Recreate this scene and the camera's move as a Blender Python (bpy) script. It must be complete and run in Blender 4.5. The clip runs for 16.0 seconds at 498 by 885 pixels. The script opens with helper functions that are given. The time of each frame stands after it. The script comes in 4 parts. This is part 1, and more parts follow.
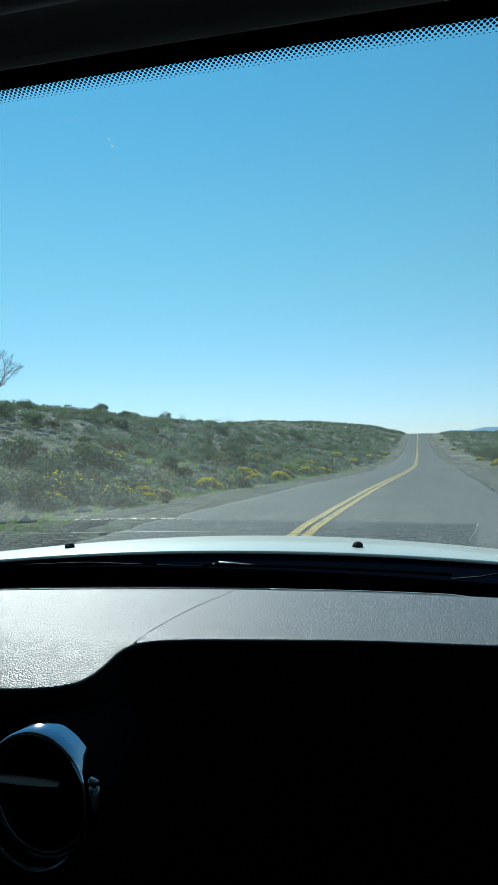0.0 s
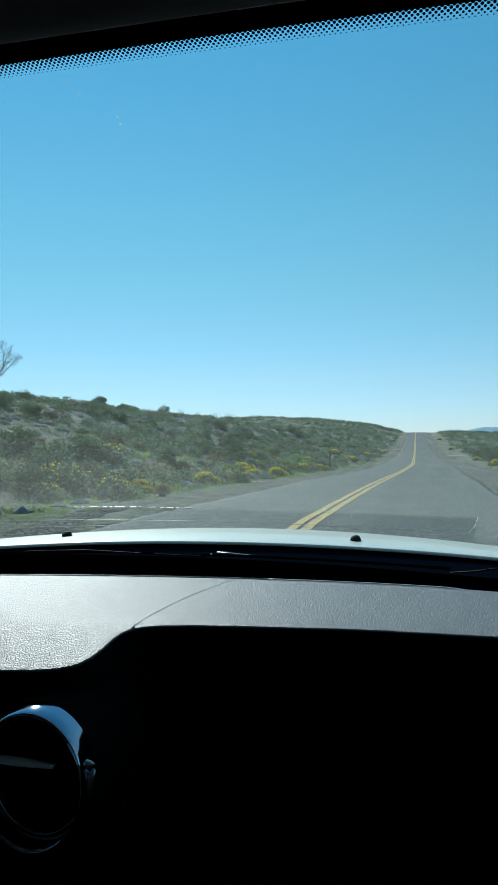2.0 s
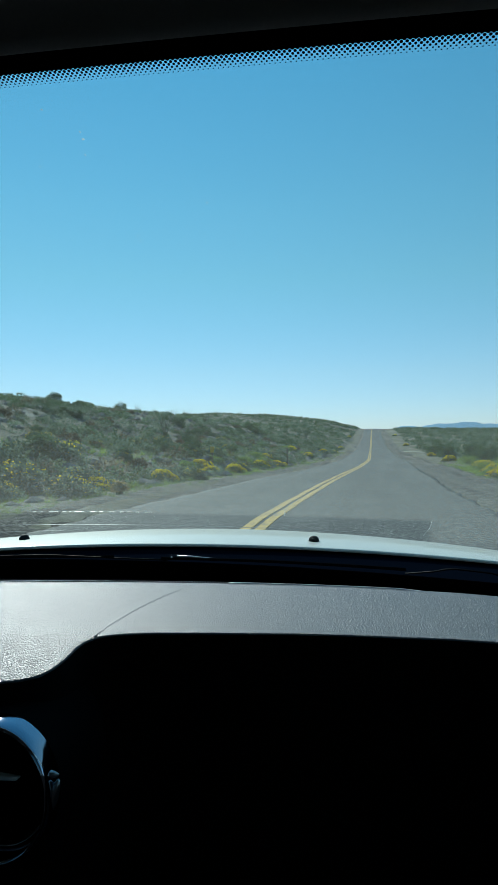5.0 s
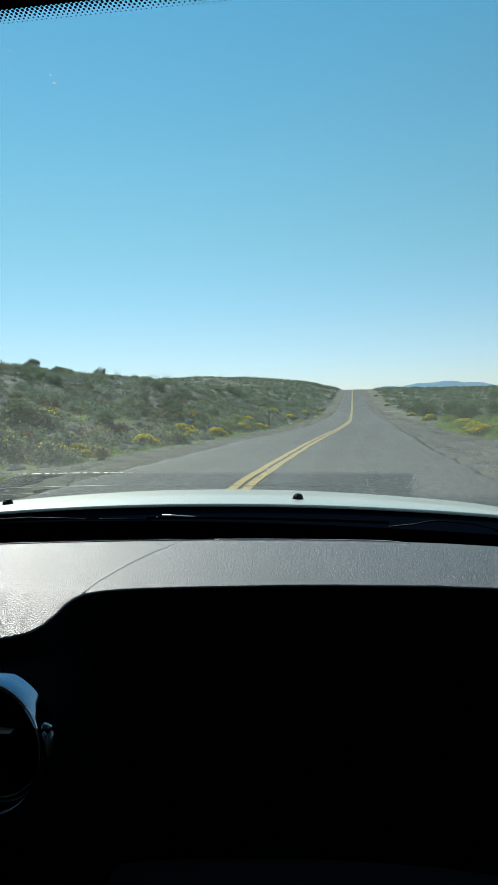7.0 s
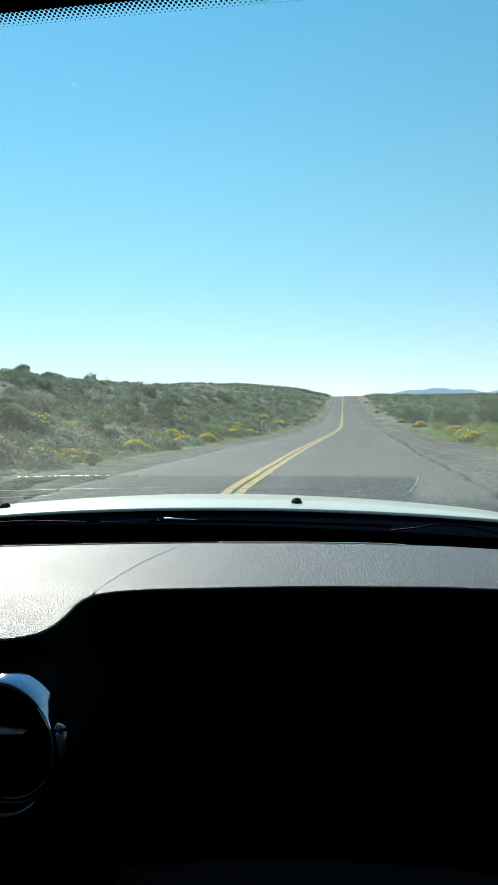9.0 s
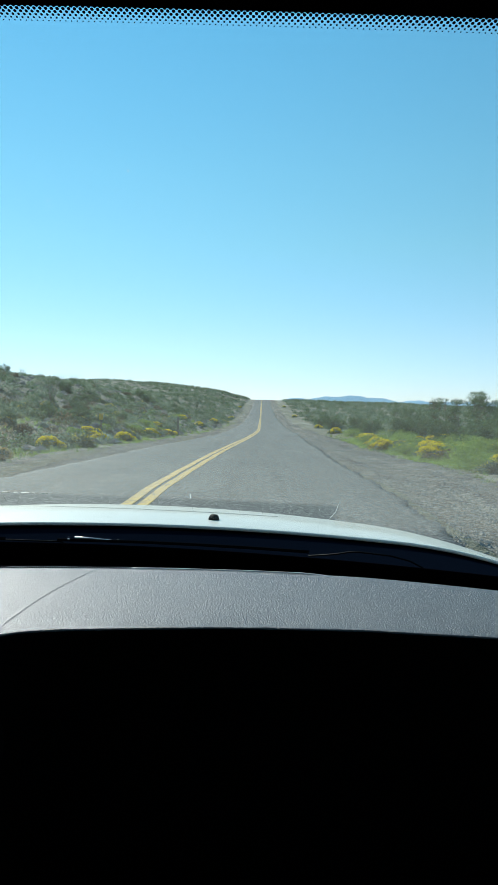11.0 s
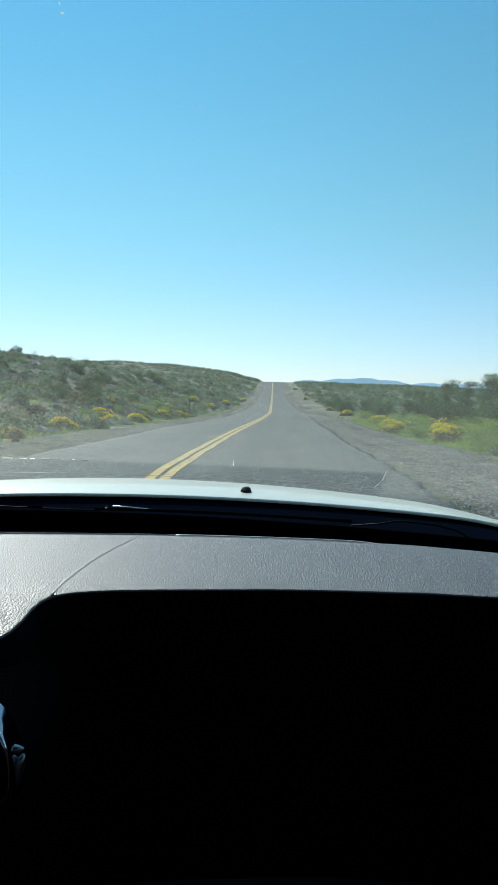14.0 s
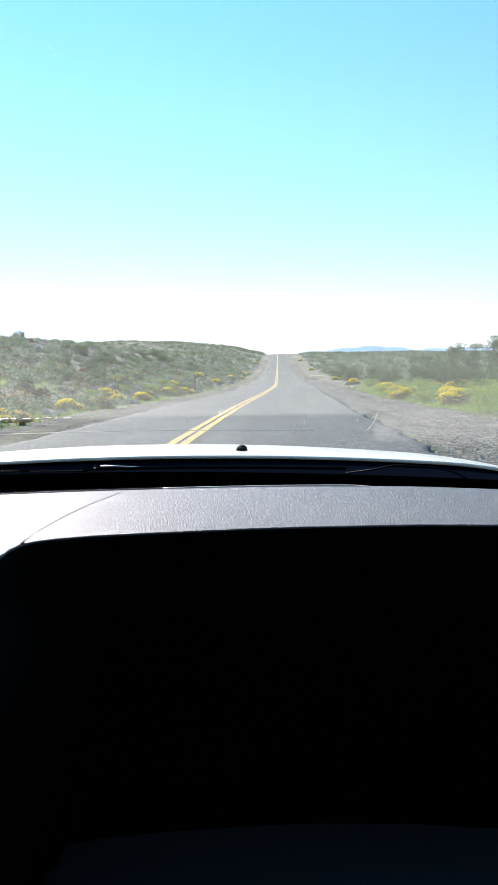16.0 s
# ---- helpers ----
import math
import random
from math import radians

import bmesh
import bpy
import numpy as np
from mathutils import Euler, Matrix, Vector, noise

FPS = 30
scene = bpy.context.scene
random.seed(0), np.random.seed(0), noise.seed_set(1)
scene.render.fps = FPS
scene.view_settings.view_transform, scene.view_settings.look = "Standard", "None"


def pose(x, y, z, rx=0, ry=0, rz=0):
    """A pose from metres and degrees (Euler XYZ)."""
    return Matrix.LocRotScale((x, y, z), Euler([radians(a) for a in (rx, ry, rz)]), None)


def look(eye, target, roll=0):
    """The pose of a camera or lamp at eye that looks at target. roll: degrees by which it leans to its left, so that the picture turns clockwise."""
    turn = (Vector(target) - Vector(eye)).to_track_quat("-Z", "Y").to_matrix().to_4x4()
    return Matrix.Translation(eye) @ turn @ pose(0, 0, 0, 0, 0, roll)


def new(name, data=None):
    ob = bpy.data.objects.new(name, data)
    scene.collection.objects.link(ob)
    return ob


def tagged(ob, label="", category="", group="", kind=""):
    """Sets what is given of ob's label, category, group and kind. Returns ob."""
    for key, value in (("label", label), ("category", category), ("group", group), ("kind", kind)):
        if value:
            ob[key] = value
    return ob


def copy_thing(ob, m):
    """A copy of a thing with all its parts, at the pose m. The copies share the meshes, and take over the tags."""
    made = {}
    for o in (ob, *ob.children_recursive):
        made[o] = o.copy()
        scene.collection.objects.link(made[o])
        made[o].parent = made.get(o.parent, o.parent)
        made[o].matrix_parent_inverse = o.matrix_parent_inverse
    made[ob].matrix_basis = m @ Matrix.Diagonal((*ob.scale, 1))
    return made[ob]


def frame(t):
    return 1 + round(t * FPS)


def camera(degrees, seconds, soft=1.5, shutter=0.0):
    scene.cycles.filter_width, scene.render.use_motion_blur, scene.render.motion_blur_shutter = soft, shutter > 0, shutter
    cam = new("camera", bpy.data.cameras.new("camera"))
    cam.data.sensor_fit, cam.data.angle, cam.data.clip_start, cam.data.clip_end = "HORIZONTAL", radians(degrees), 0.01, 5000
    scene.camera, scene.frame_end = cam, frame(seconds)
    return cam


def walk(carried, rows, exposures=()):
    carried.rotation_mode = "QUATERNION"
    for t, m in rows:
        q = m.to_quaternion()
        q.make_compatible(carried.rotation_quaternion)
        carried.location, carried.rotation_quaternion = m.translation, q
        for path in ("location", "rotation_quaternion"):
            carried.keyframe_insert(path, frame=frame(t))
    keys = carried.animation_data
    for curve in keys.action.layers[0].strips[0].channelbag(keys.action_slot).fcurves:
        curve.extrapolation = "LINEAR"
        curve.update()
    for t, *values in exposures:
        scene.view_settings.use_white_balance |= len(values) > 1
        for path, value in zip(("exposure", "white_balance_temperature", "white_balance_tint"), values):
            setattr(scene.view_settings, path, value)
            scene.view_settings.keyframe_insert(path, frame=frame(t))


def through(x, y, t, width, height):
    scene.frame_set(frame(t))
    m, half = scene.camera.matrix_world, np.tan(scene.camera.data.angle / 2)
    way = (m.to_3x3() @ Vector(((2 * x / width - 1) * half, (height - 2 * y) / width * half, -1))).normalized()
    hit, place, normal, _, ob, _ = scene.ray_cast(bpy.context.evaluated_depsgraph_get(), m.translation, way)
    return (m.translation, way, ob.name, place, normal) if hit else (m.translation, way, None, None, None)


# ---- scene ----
# The camera is held by the front passenger of a parked car and looks out over the bonnet.
cam = camera(39.31, 16.0)
PATH = [
    (0.0, pose(0.366, -0.810, 1.227, 90.16, 1.73, 13.68)),
    (0.5, pose(0.369, -0.810, 1.225, 90.24, 1.48, 13.11)),
    (1.0, pose(0.369, -0.814, 1.227, 91.03, 1.40, 13.50)),
    (1.5, pose(0.363, -0.815, 1.228, 90.65, 0.04, 13.45)),
    (2.0, pose(0.362, -0.808, 1.220, 89.79, 0.59, 13.51)),
    (2.5, pose(0.351, -0.798, 1.210, 88.77, -1.10, 13.31)),
    (3.0, pose(0.359, -0.804, 1.218, 89.89, -0.06, 13.11)),
    (3.5, pose(0.384, -0.810, 1.218, 91.42, 1.52, 12.04)),
    (4.0, pose(0.373, -0.817, 1.228, 91.04, 0.70, 11.89)),
    (4.5, pose(0.364, -0.828, 1.239, 90.73, 0.56, 10.70)),
    (5.0, pose(0.361, -0.817, 1.230, 89.47, 0.70, 10.03)),
    (7.5, pose(0.358, -0.816, 1.223, 85.91, 1.76, 8.18)),
    (8.0, pose(0.341, -0.815, 1.222, 85.40, -0.11, 6.55)),
    (8.5, pose(0.324, -0.816, 1.215, 85.49, -0.52, 8.77)),
    (9.0, pose(0.344, -0.821, 1.220, 86.89, 1.57, 7.72)),
    (11.5, pose(0.334, -0.793, 1.245, 87.05, -1.39, 0.56)),
    (12.0, pose(0.316, -0.802, 1.235, 88.20, -0.48, 1.81)),
    (12.5, pose(0.329, -0.791, 1.230, 86.74, -1.17, 0.14)),
    (13.0, pose(0.339, -0.798, 1.232, 88.02, 0.02, 0.38)),
    (13.5, pose(0.311, -0.807, 1.236, 88.53, -1.38, 1.22)),
    (14.0, pose(0.301, -0.782, 1.224, 85.46, -1.00, 2.00)),
    (14.5, pose(0.299, -0.766, 1.222, 86.55, 0.50, 2.04)),
    (15.0, pose(0.310, -0.773, 1.235, 85.79, 3.92, 0.48)),
    (15.5, pose(0.296, -0.763, 1.213, 85.50, 0.66, 1.51)),
    (16.0, pose(0.323, -0.757, 1.193, 83.32, 1.79, 2.39)),
]
EXPOSURES = [(t, e, 6120 if t < 6 else 6850 if t < 10 else 6520 if t < 14.2 else 6620 if t < 15.8 else 6950, 0 if t < 6 else 6 if t < 15.8 else 23) for t, e in (
    (0.0, -0.04), (1.0, -0.14), (1.5, -0.16), (2.0, -0.1), (2.5, -0.12), (3.0, 0.02), (4.0, -0.12), (4.5, -0.2), (5.0, -0.19), (7.5, 0.14), (8.0, 0.41), (8.5, 0.16), (9.0, 0.36), (11.5, 0.22), (12.0, 0.06), (12.5, 0.17), (13.0, 0.34), (13.5, 0.06), (14.5, 0.37), (15.5, 0.29), (16.0, 1.0))]
walk(cam, PATH, EXPOSURES)

# ---- world and sun ----
SUN_AZ, SUN_EL = -31.0, 32.0          # degrees from straight ahead (left is negative), degrees above the horizon
world = bpy.data.worlds.new("sky")
scene.world = world
world.use_nodes = True
wn = world.node_tree.nodes
sky = wn.new("ShaderNodeTexSky")
sky.sky_type, sky.sun_disc = "NISHITA", False
sky.sun_elevation, sky.sun_rotation = radians(SUN_EL), radians(SUN_AZ)
sky.air_density, sky.dust_density, sky.ozone_density = 0.8, 0.0, 3.0
wn["Background"].inputs["Strength"].default_value = 0.1445
tint = wn.new("ShaderNodeMix")
tint.data_type, tint.blend_type = "RGBA", "MULTIPLY"
tint.inputs[0].default_value = 1.0
# thin desert haze: paler towards the horizon, deeper blue overhead
up = wn.new("ShaderNodeSeparateXYZ")
world.node_tree.links.new(wn.new("ShaderNodeTexCoord").outputs["Generated"], up.inputs[0])
depth = wn.new("ShaderNodeValToRGB")
for k, (p, c) in enumerate(((0.0, (0.62, 0.64, 0.86)), (0.09, (0.75, 0.78, 0.8)), (0.22, (0.77, 1.0, 0.85)), (0.31, (0.765, 1.115, 0.955)), (0.52, (0.65, 1.27, 1.17)), (1.0, (0.6, 1.24, 1.18)))):
    el = depth.color_ramp.elements[k] if k < 2 else depth.color_ramp.elements.new(p)
    el.position, el.color = p, (*c, 1)
world.node_tree.links.new(up.outputs[2], depth.inputs[0])
world.node_tree.links.new(depth.outputs[0], tint.inputs[7])
world.node_tree.links.new(sky.outputs["Color"], tint.inputs[6])
world.node_tree.links.new(tint.outputs[2], wn["Background"].inputs["Color"])
sun = new("sun", bpy.data.lights.new("sun", "SUN"))
sun.data.energy, sun.data.angle, sun.data.color = 4.7, radians(0.53), (1.0, 0.975, 0.925)
to_sun = Vector((math.sin(radians(SUN_AZ)) * math.cos(radians(SUN_EL)), math.cos(radians(SUN_AZ)) * math.cos(radians(SUN_EL)), math.sin(radians(SUN_EL))))
sun.matrix_world = look(to_sun * 60, (0, 0, 0))

# ---- materials ----
class Mat:
    """A node material in the making."""
    def __init__(self, name, rough=0.6, metal=0.0, color=(0.5, 0.5, 0.5), spec=0.5):
        self.m = bpy.data.materials.new(name)
        self.m.use_nodes = True
        self.t = self.m.node_tree
        self.b = self.t.nodes["Principled BSDF"]
        self.out = self.t.nodes["Material Output"]
        self.set(Roughness=rough, Metallic=metal)
        self.b.inputs["Base Color"].default_value = (*color, 1)
        self.b.inputs["Specular IOR Level"].default_value = spec
        self.co = self.t.nodes.new("ShaderNodeTexCoord").outputs["Object"]

    def set(self, **kw):
        for k, v in kw.items():
            self.b.inputs[k.replace("_", " ")].default_value = v

    def node(self, kind, **props):
        n = self.t.nodes.new("ShaderNode" + kind)
        for k, v in props.items():
            n.inputs[k].default_value = v
        return n

    def link(self, a, b):
        self.t.links.new(a, b)

    def noise(self, scale, detail=4, rough=0.55, co=None):
        n = self.node("TexNoise", Scale=scale, Detail=detail, Roughness=rough)
        self.link(co or self.co, n.inputs["Vector"])
        return n.outputs["Fac"]

    def voronoi(self, scale, feature="F1", out="Distance", co=None):
        n = self.node("TexVoronoi", Scale=scale)
        n.feature = feature
        self.link(co or self.co, n.inputs["Vector"])
        return n.outputs[out]

    def ramp(self, fac, *stops):
        n = self.node("ValToRGB")
        e = n.color_ramp.elements
        while len(e) < len(stops):
            e.new(0.5)
        for el, (p, c) in zip(e, stops):
            el.position, el.color = p, (*c, 1) if len(c) == 3 else c
        self.link(fac, n.inputs["Fac"])
        return n.outputs["Color"]

    def mix(self, fac, a, b, blend="MIX"):
        n = self.t.nodes.new("ShaderNodeMix")
        n.data_type, n.blend_type = "RGBA", blend
        for v, s in ((fac, n.inputs[0]), (a, n.inputs[6]), (b, n.inputs[7])):
            if isinstance(v, (int, float)):
                s.default_value = v
            elif isinstance(v, tuple):
                s.default_value = (*v, 1)
            else:
                self.link(v, s)
        return n.outputs[2]

    def math(self, op, a, b=0.0):
        n = self.t.nodes.new("ShaderNodeMath")
        n.operation = op
        for v, s in ((a, n.inputs[0]), (b, n.inputs[1])):
            if isinstance(v, (int, float)):
                s.default_value = v
            else:
                self.link(v, s)
        return n.outputs[0]

    def color(self, c):
        self.link(c, self.b.inputs["Base Color"])

    def bump(self, h, strength=0.4, dist=0.01):
        n = self.node("Bump", Strength=strength, Distance=dist)
        self.link(h, n.inputs["Height"])
        self.link(n.outputs["Normal"], self.b.inputs["Normal"])

    def island(self):
        return self.t.nodes.new("ShaderNodeNewGeometry").outputs["Random Per Island"]


def leaf_mat(name, stops, rough=0.65, through=0.55, vary=0.75):
    """Leaves: colours vary from leaf to leaf; some light comes through."""
    k = Mat(name, rough, spec=0.25)
    c = k.ramp(k.island(), *stops)
    c = k.mix(vary, c, k.ramp(k.noise(0.8, 3), (0.34, (0.42, 0.43, 0.4)), (0.52, (0.9, 0.9, 0.88)), (0.68, (1.3, 1.25, 1.2))), "MULTIPLY")
    k.color(c)
    tr = k.node("BsdfTranslucent")
    k.link(c, tr.inputs["Color"])
    ms = k.node("MixShader", Fac=through)
    k.link(k.b.outputs[0], ms.inputs[1])
    k.link(tr.outputs[0], ms.inputs[2])
    k.link(ms.outputs[0], k.out.inputs["Surface"])
    return k.m


def asphalt_mat():
    k = Mat("worn_asphalt", 0.85, spec=0.3)
    grain = k.noise(140, 3, 0.7)
    stone = k.voronoi(75, out="Color")
    mp = k.node("Mapping")
    mp.inputs["Scale"].default_value = (1.1, 0.035, 1)
    k.link(k.co, mp.inputs["Vector"])
    lanes = k.noise(1.0, 4, 0.6, mp.outputs["Vector"])
    blot = k.noise(0.35, 5, 0.6)
    c = k.ramp(grain, (0.25, (0.068, 0.063, 0.054)), (0.75, (0.175, 0.163, 0.14)))
    c = k.mix(0.25, c, stone, "OVERLAY")
    chips = k.noise(19, 4, 0.75)
    c = k.mix(0.6, c, k.ramp(chips, (0.38, (0.55, 0.55, 0.55)), (0.5, (1.0, 1.0, 0.99)), (0.66, (1.6, 1.58, 1.52))), "MULTIPLY")
    bits = k.node("RGBToBW")
    k.link(k.voronoi(34, out="Color"), bits.inputs[0])
    c = k.mix(0.6, c, k.ramp(bits.outputs[0], (0.25, (0.5, 0.5, 0.5)), (0.55, (1.0, 1.0, 1.0)), (0.8, (2.0, 1.96, 1.9))), "MULTIPLY")
    hsv = k.node("HueSaturation", Saturation=0.25)
    k.link(c, hsv.inputs["Color"])
    c = k.mix(0.6, hsv.outputs[0], k.ramp(lanes, (0.35, (0.7, 0.7, 0.7)), (0.65, (1.15, 1.15, 1.13))), "MULTIPLY")
    c = k.mix(0.5, c, k.ramp(blot, (0.35, (0.75, 0.75, 0.76)), (0.65, (1.15, 1.14, 1.1))), "MULTIPLY")
    k.color(c)
    k.bump(k.math("ADD", grain, k.voronoi(75)), 0.35, 0.004)
    return k.m


def soil_mat():
    k = Mat("desert_soil", 0.95, spec=0.15)
    fine, mid, big = k.noise(7, 6, 0.75), k.noise(1.1, 5, 0.65), k.noise(0.12, 4, 0.55)
    c = k.ramp(fine, (0.3, (0.135, 0.12, 0.095)), (0.5, (0.25, 0.225, 0.18)), (0.72, (0.42, 0.385, 0.315)))
    c = k.mix(0.7, c, k.ramp(mid, (0.32, (0.6, 0.56, 0.52)), (0.6, (1.05, 1.03, 1.0)), (0.78, (1.3, 1.28, 1.22))), "MULTIPLY")
    green = k.ramp(big, (0.36, (0, 0, 0)), (0.6, (1, 1, 1)))
    c = k.mix(k.math("MULTIPLY", green, 0.4), c, k.mix(fine, (0.1, 0.12, 0.065), (0.24, 0.26, 0.16)))
    pale = k.ramp(k.noise(0.22, 5, 0.6), (0.53, (0, 0, 0)), (0.62, (1, 1, 1)))
    c = k.mix(k.math("MULTIPLY", pale, 0.75), c, k.mix(fine, (0.3, 0.27, 0.22), (0.55, 0.505, 0.42)))
    k.color(c)
    k.bump(k.math("ADD", fine, k.voronoi(30)), 0.9, 0.04)
    return k.m


def gravel_mat():
    k = Mat("grey_roadside_gravel", 0.95, spec=0.2)
    cell, d = k.voronoi(26, out="Color"), k.voronoi(26)
    fine = k.noise(60, 4, 0.65)
    bw = k.node("RGBToBW")
    k.link(cell, bw.inputs[0])
    c = k.ramp(bw.outputs[0], (0.2, (0.125, 0.114, 0.1)), (0.55, (0.225, 0.205, 0.182)), (0.85, (0.39, 0.36, 0.32)))
    c = k.mix(0.5, c, k.ramp(fine, (0.3, (0.6, 0.6, 0.6)), (0.7, (1.25, 1.22, 1.18))), "MULTIPLY")
    mp = k.node("Mapping")
    mp.inputs["Scale"].default_value = (1.5, 0.06, 1)
    k.link(k.co, mp.inputs["Vector"])
    c = k.mix(0.75, c, k.ramp(k.noise(1.0, 4, 0.6, mp.outputs["Vector"]), (0.38, (0.5, 0.48, 0.47)), (0.5, (0.95, 0.94, 0.93)), (0.66, (1.25, 1.23, 1.2))), "MULTIPLY")
    c = k.mix(0.6, c, k.ramp(k.noise(0.7, 5, 0.65), (0.36, (0.55, 0.53, 0.51)), (0.64, (1.22, 1.2, 1.17))), "MULTIPLY")
    k.color(c)
    k.bump(k.math("SUBTRACT", fine, d), 0.9, 0.03)
    return k.m


def paint_line_mat():
    k = Mat("worn_yellow_road_paint", 0.7)
    wear = k.noise(9, 5, 0.7)
    k.color(k.mix(k.ramp(wear, (0.47, (0, 0, 0)), (0.66, (1, 1, 1))), k.mix(k.noise(40, 3), (0.5, 0.3, 0.045), (0.7, 0.45, 0.12)), (0.24, 0.19, 0.12)))
    k.bump(k.noise(120, 3), 0.3, 0.004)
    return k.m


def leather_mat():
    """Dark soft-touch plastic with an embossed leather grain."""
    k = Mat("black_grained_dash_plastic", 0.5, color=(0.022, 0.024, 0.027), spec=0.8)
    warp = k.noise(90, 2)
    mixv = k.node("VectorMath")
    mixv.operation = "MULTIPLY_ADD"
    k.link(k.co, mixv.inputs[0])
    mixv.inputs[1].default_value = (1, 1, 1)
    sc = k.math("MULTIPLY", warp, 0.006)
    comb = k.node("CombineXYZ")
    k.link(sc, comb.inputs[0])
    k.link(k.math("MULTIPLY", k.noise(95, 2), 0.006), comb.inputs[1])
    k.link(comb.outputs[0], mixv.inputs[2])
    cells = k.voronoi(560, "DISTANCE_TO_EDGE", co=mixv.outputs[0])
    dome = k.math("SUBTRACT", 1.0, k.voronoi(560, co=mixv.outputs[0]))
    pad = k.ramp(cells, (0.0, (0, 0, 0)), (0.16, (1, 1, 1)))
    k.color(k.mix(pad, (0.005, 0.008, 0.013), (0.017, 0.023, 0.032)))
    k.link(k.math("SUBTRACT", 0.56, k.math("MULTIPLY", pad, 0.12)), k.b.inputs["Roughness"])
    k.bump(k.math("ADD", k.math("ADD", k.math("MULTIPLY", pad, 0.35), k.math("MULTIPLY", dome, 0.6)), k.math("MULTIPLY", k.noise(1000, 2), 0.1)), 0.95, 0.0008)
    k.set(IOR=1.55, Specular_Tint=(0.93, 0.98, 1.0, 1))
    return k.m


def glass_mat():
    """Windscreen: clear, a little dusty, dried drops in one region, the dash's reflection painted as a veil."""
    k = Mat("dusty_glass_painted_veil")
    tr, gl, du = k.node("BsdfTransparent"), k.node("BsdfGlossy", Roughness=0.0), k.node("BsdfDiffuse")
    tl = k.node("BsdfTranslucent")
    tr.inputs["Color"].default_value = (0.925, 0.965, 0.95, 1)
    du.inputs["Color"].default_value = tl.inputs["Color"].default_value = (0.78, 0.77, 0.69, 1)
    lw = k.node("LayerWeight", Blend=0.5)
    fr = k.math("ADD", k.math("MULTIPLY", k.math("POWER", lw.outputs["Facing"], 5.0), 0.5), 0.015)
    m1 = k.node("MixShader")
    k.link(fr, m1.inputs[0])
    k.link(tr.outputs[0], m1.inputs[1])
    k.link(gl.outputs[0], m1.inputs[2])
    m2 = k.node("MixShader", Fac=0.5)
    k.link(du.outputs[0], m2.inputs[1])
    k.link(tl.outputs[0], m2.inputs[2])
    sep = k.node("SeparateXYZ")
    k.link(k.co, sep.inputs[0])
    side = k.node("MapRange")
    for i, v in enumerate((0.24, 0.02, 0.0, 1.0)):
        side.inputs[i + 1].default_value = v
    k.link(sep.outputs[0], side.inputs[0])
    low = k.node("MapRange")
    for i, v in enumerate((1.29, 1.18, 0.0, 1.0)):
        low.inputs[i + 1].default_value = v
    k.link(sep.outputs[2], low.inputs[0])
    # these edges mark where the painted dash reflection ends
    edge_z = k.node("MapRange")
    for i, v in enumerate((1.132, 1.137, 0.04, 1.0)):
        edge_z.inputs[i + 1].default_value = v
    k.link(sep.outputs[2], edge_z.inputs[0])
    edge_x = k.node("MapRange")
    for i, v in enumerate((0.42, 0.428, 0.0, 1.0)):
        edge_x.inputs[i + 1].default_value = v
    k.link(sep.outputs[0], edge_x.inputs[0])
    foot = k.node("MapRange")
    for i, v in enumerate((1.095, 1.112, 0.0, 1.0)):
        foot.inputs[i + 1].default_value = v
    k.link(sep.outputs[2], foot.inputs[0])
    veil_low = k.node("MapRange")
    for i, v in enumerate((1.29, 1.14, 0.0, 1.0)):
        veil_low.inputs[i + 1].default_value = v
    k.link(sep.outputs[2], veil_low.inputs[0])
    veil_mask = k.math("MULTIPLY", k.math("MAXIMUM", edge_z.outputs[0], edge_x.outputs[0]), foot.outputs[0])
    region = k.math("MULTIPLY", side.outputs[0], low.outputs[0])
    spots = k.ramp(k.voronoi(320), (0.15, (1, 1, 1)), (0.34, (0, 0, 0)))
    patch = k.ramp(k.noise(14, 3), (0.35, (0.1, 0.1, 0.1)), (0.62, (1, 1, 1)))
    region = k.math("MULTIPLY", region, veil_mask)
    drops = k.math("MULTIPLY", k.math("MULTIPLY", spots, patch), region)
    # the sunlit dash mirrored in the glass, put in as a pale veil
    dash_veil = k.math("MULTIPLY", k.math("ADD", k.math("MULTIPLY", k.noise(6, 4), 0.5), 0.25), k.math("MULTIPLY", veil_mask, k.math("ADD", k.math("MULTIPLY", veil_low.outputs[0], 0.185), 0.02)))
    fac = k.math("ADD", k.math("MULTIPLY", drops, 0.34), k.math("ADD", dash_veil, k.math("MULTIPLY", region, 0.005)))
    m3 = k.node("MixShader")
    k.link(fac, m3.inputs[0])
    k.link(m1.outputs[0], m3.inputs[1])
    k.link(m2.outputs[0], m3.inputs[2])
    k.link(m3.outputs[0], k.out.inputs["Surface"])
    return k.m


def grainy(name, a, b, rough=0.6, metal=0.0, scale=40, bump=0.2, dist=0.002, spec=0.5):
    k = Mat(name, rough, metal, spec=spec)
    n = k.noise(scale, 4)
    k.color(k.mix(n, a, b))
    if bump:
        k.bump(n, bump, dist)
    return k.m


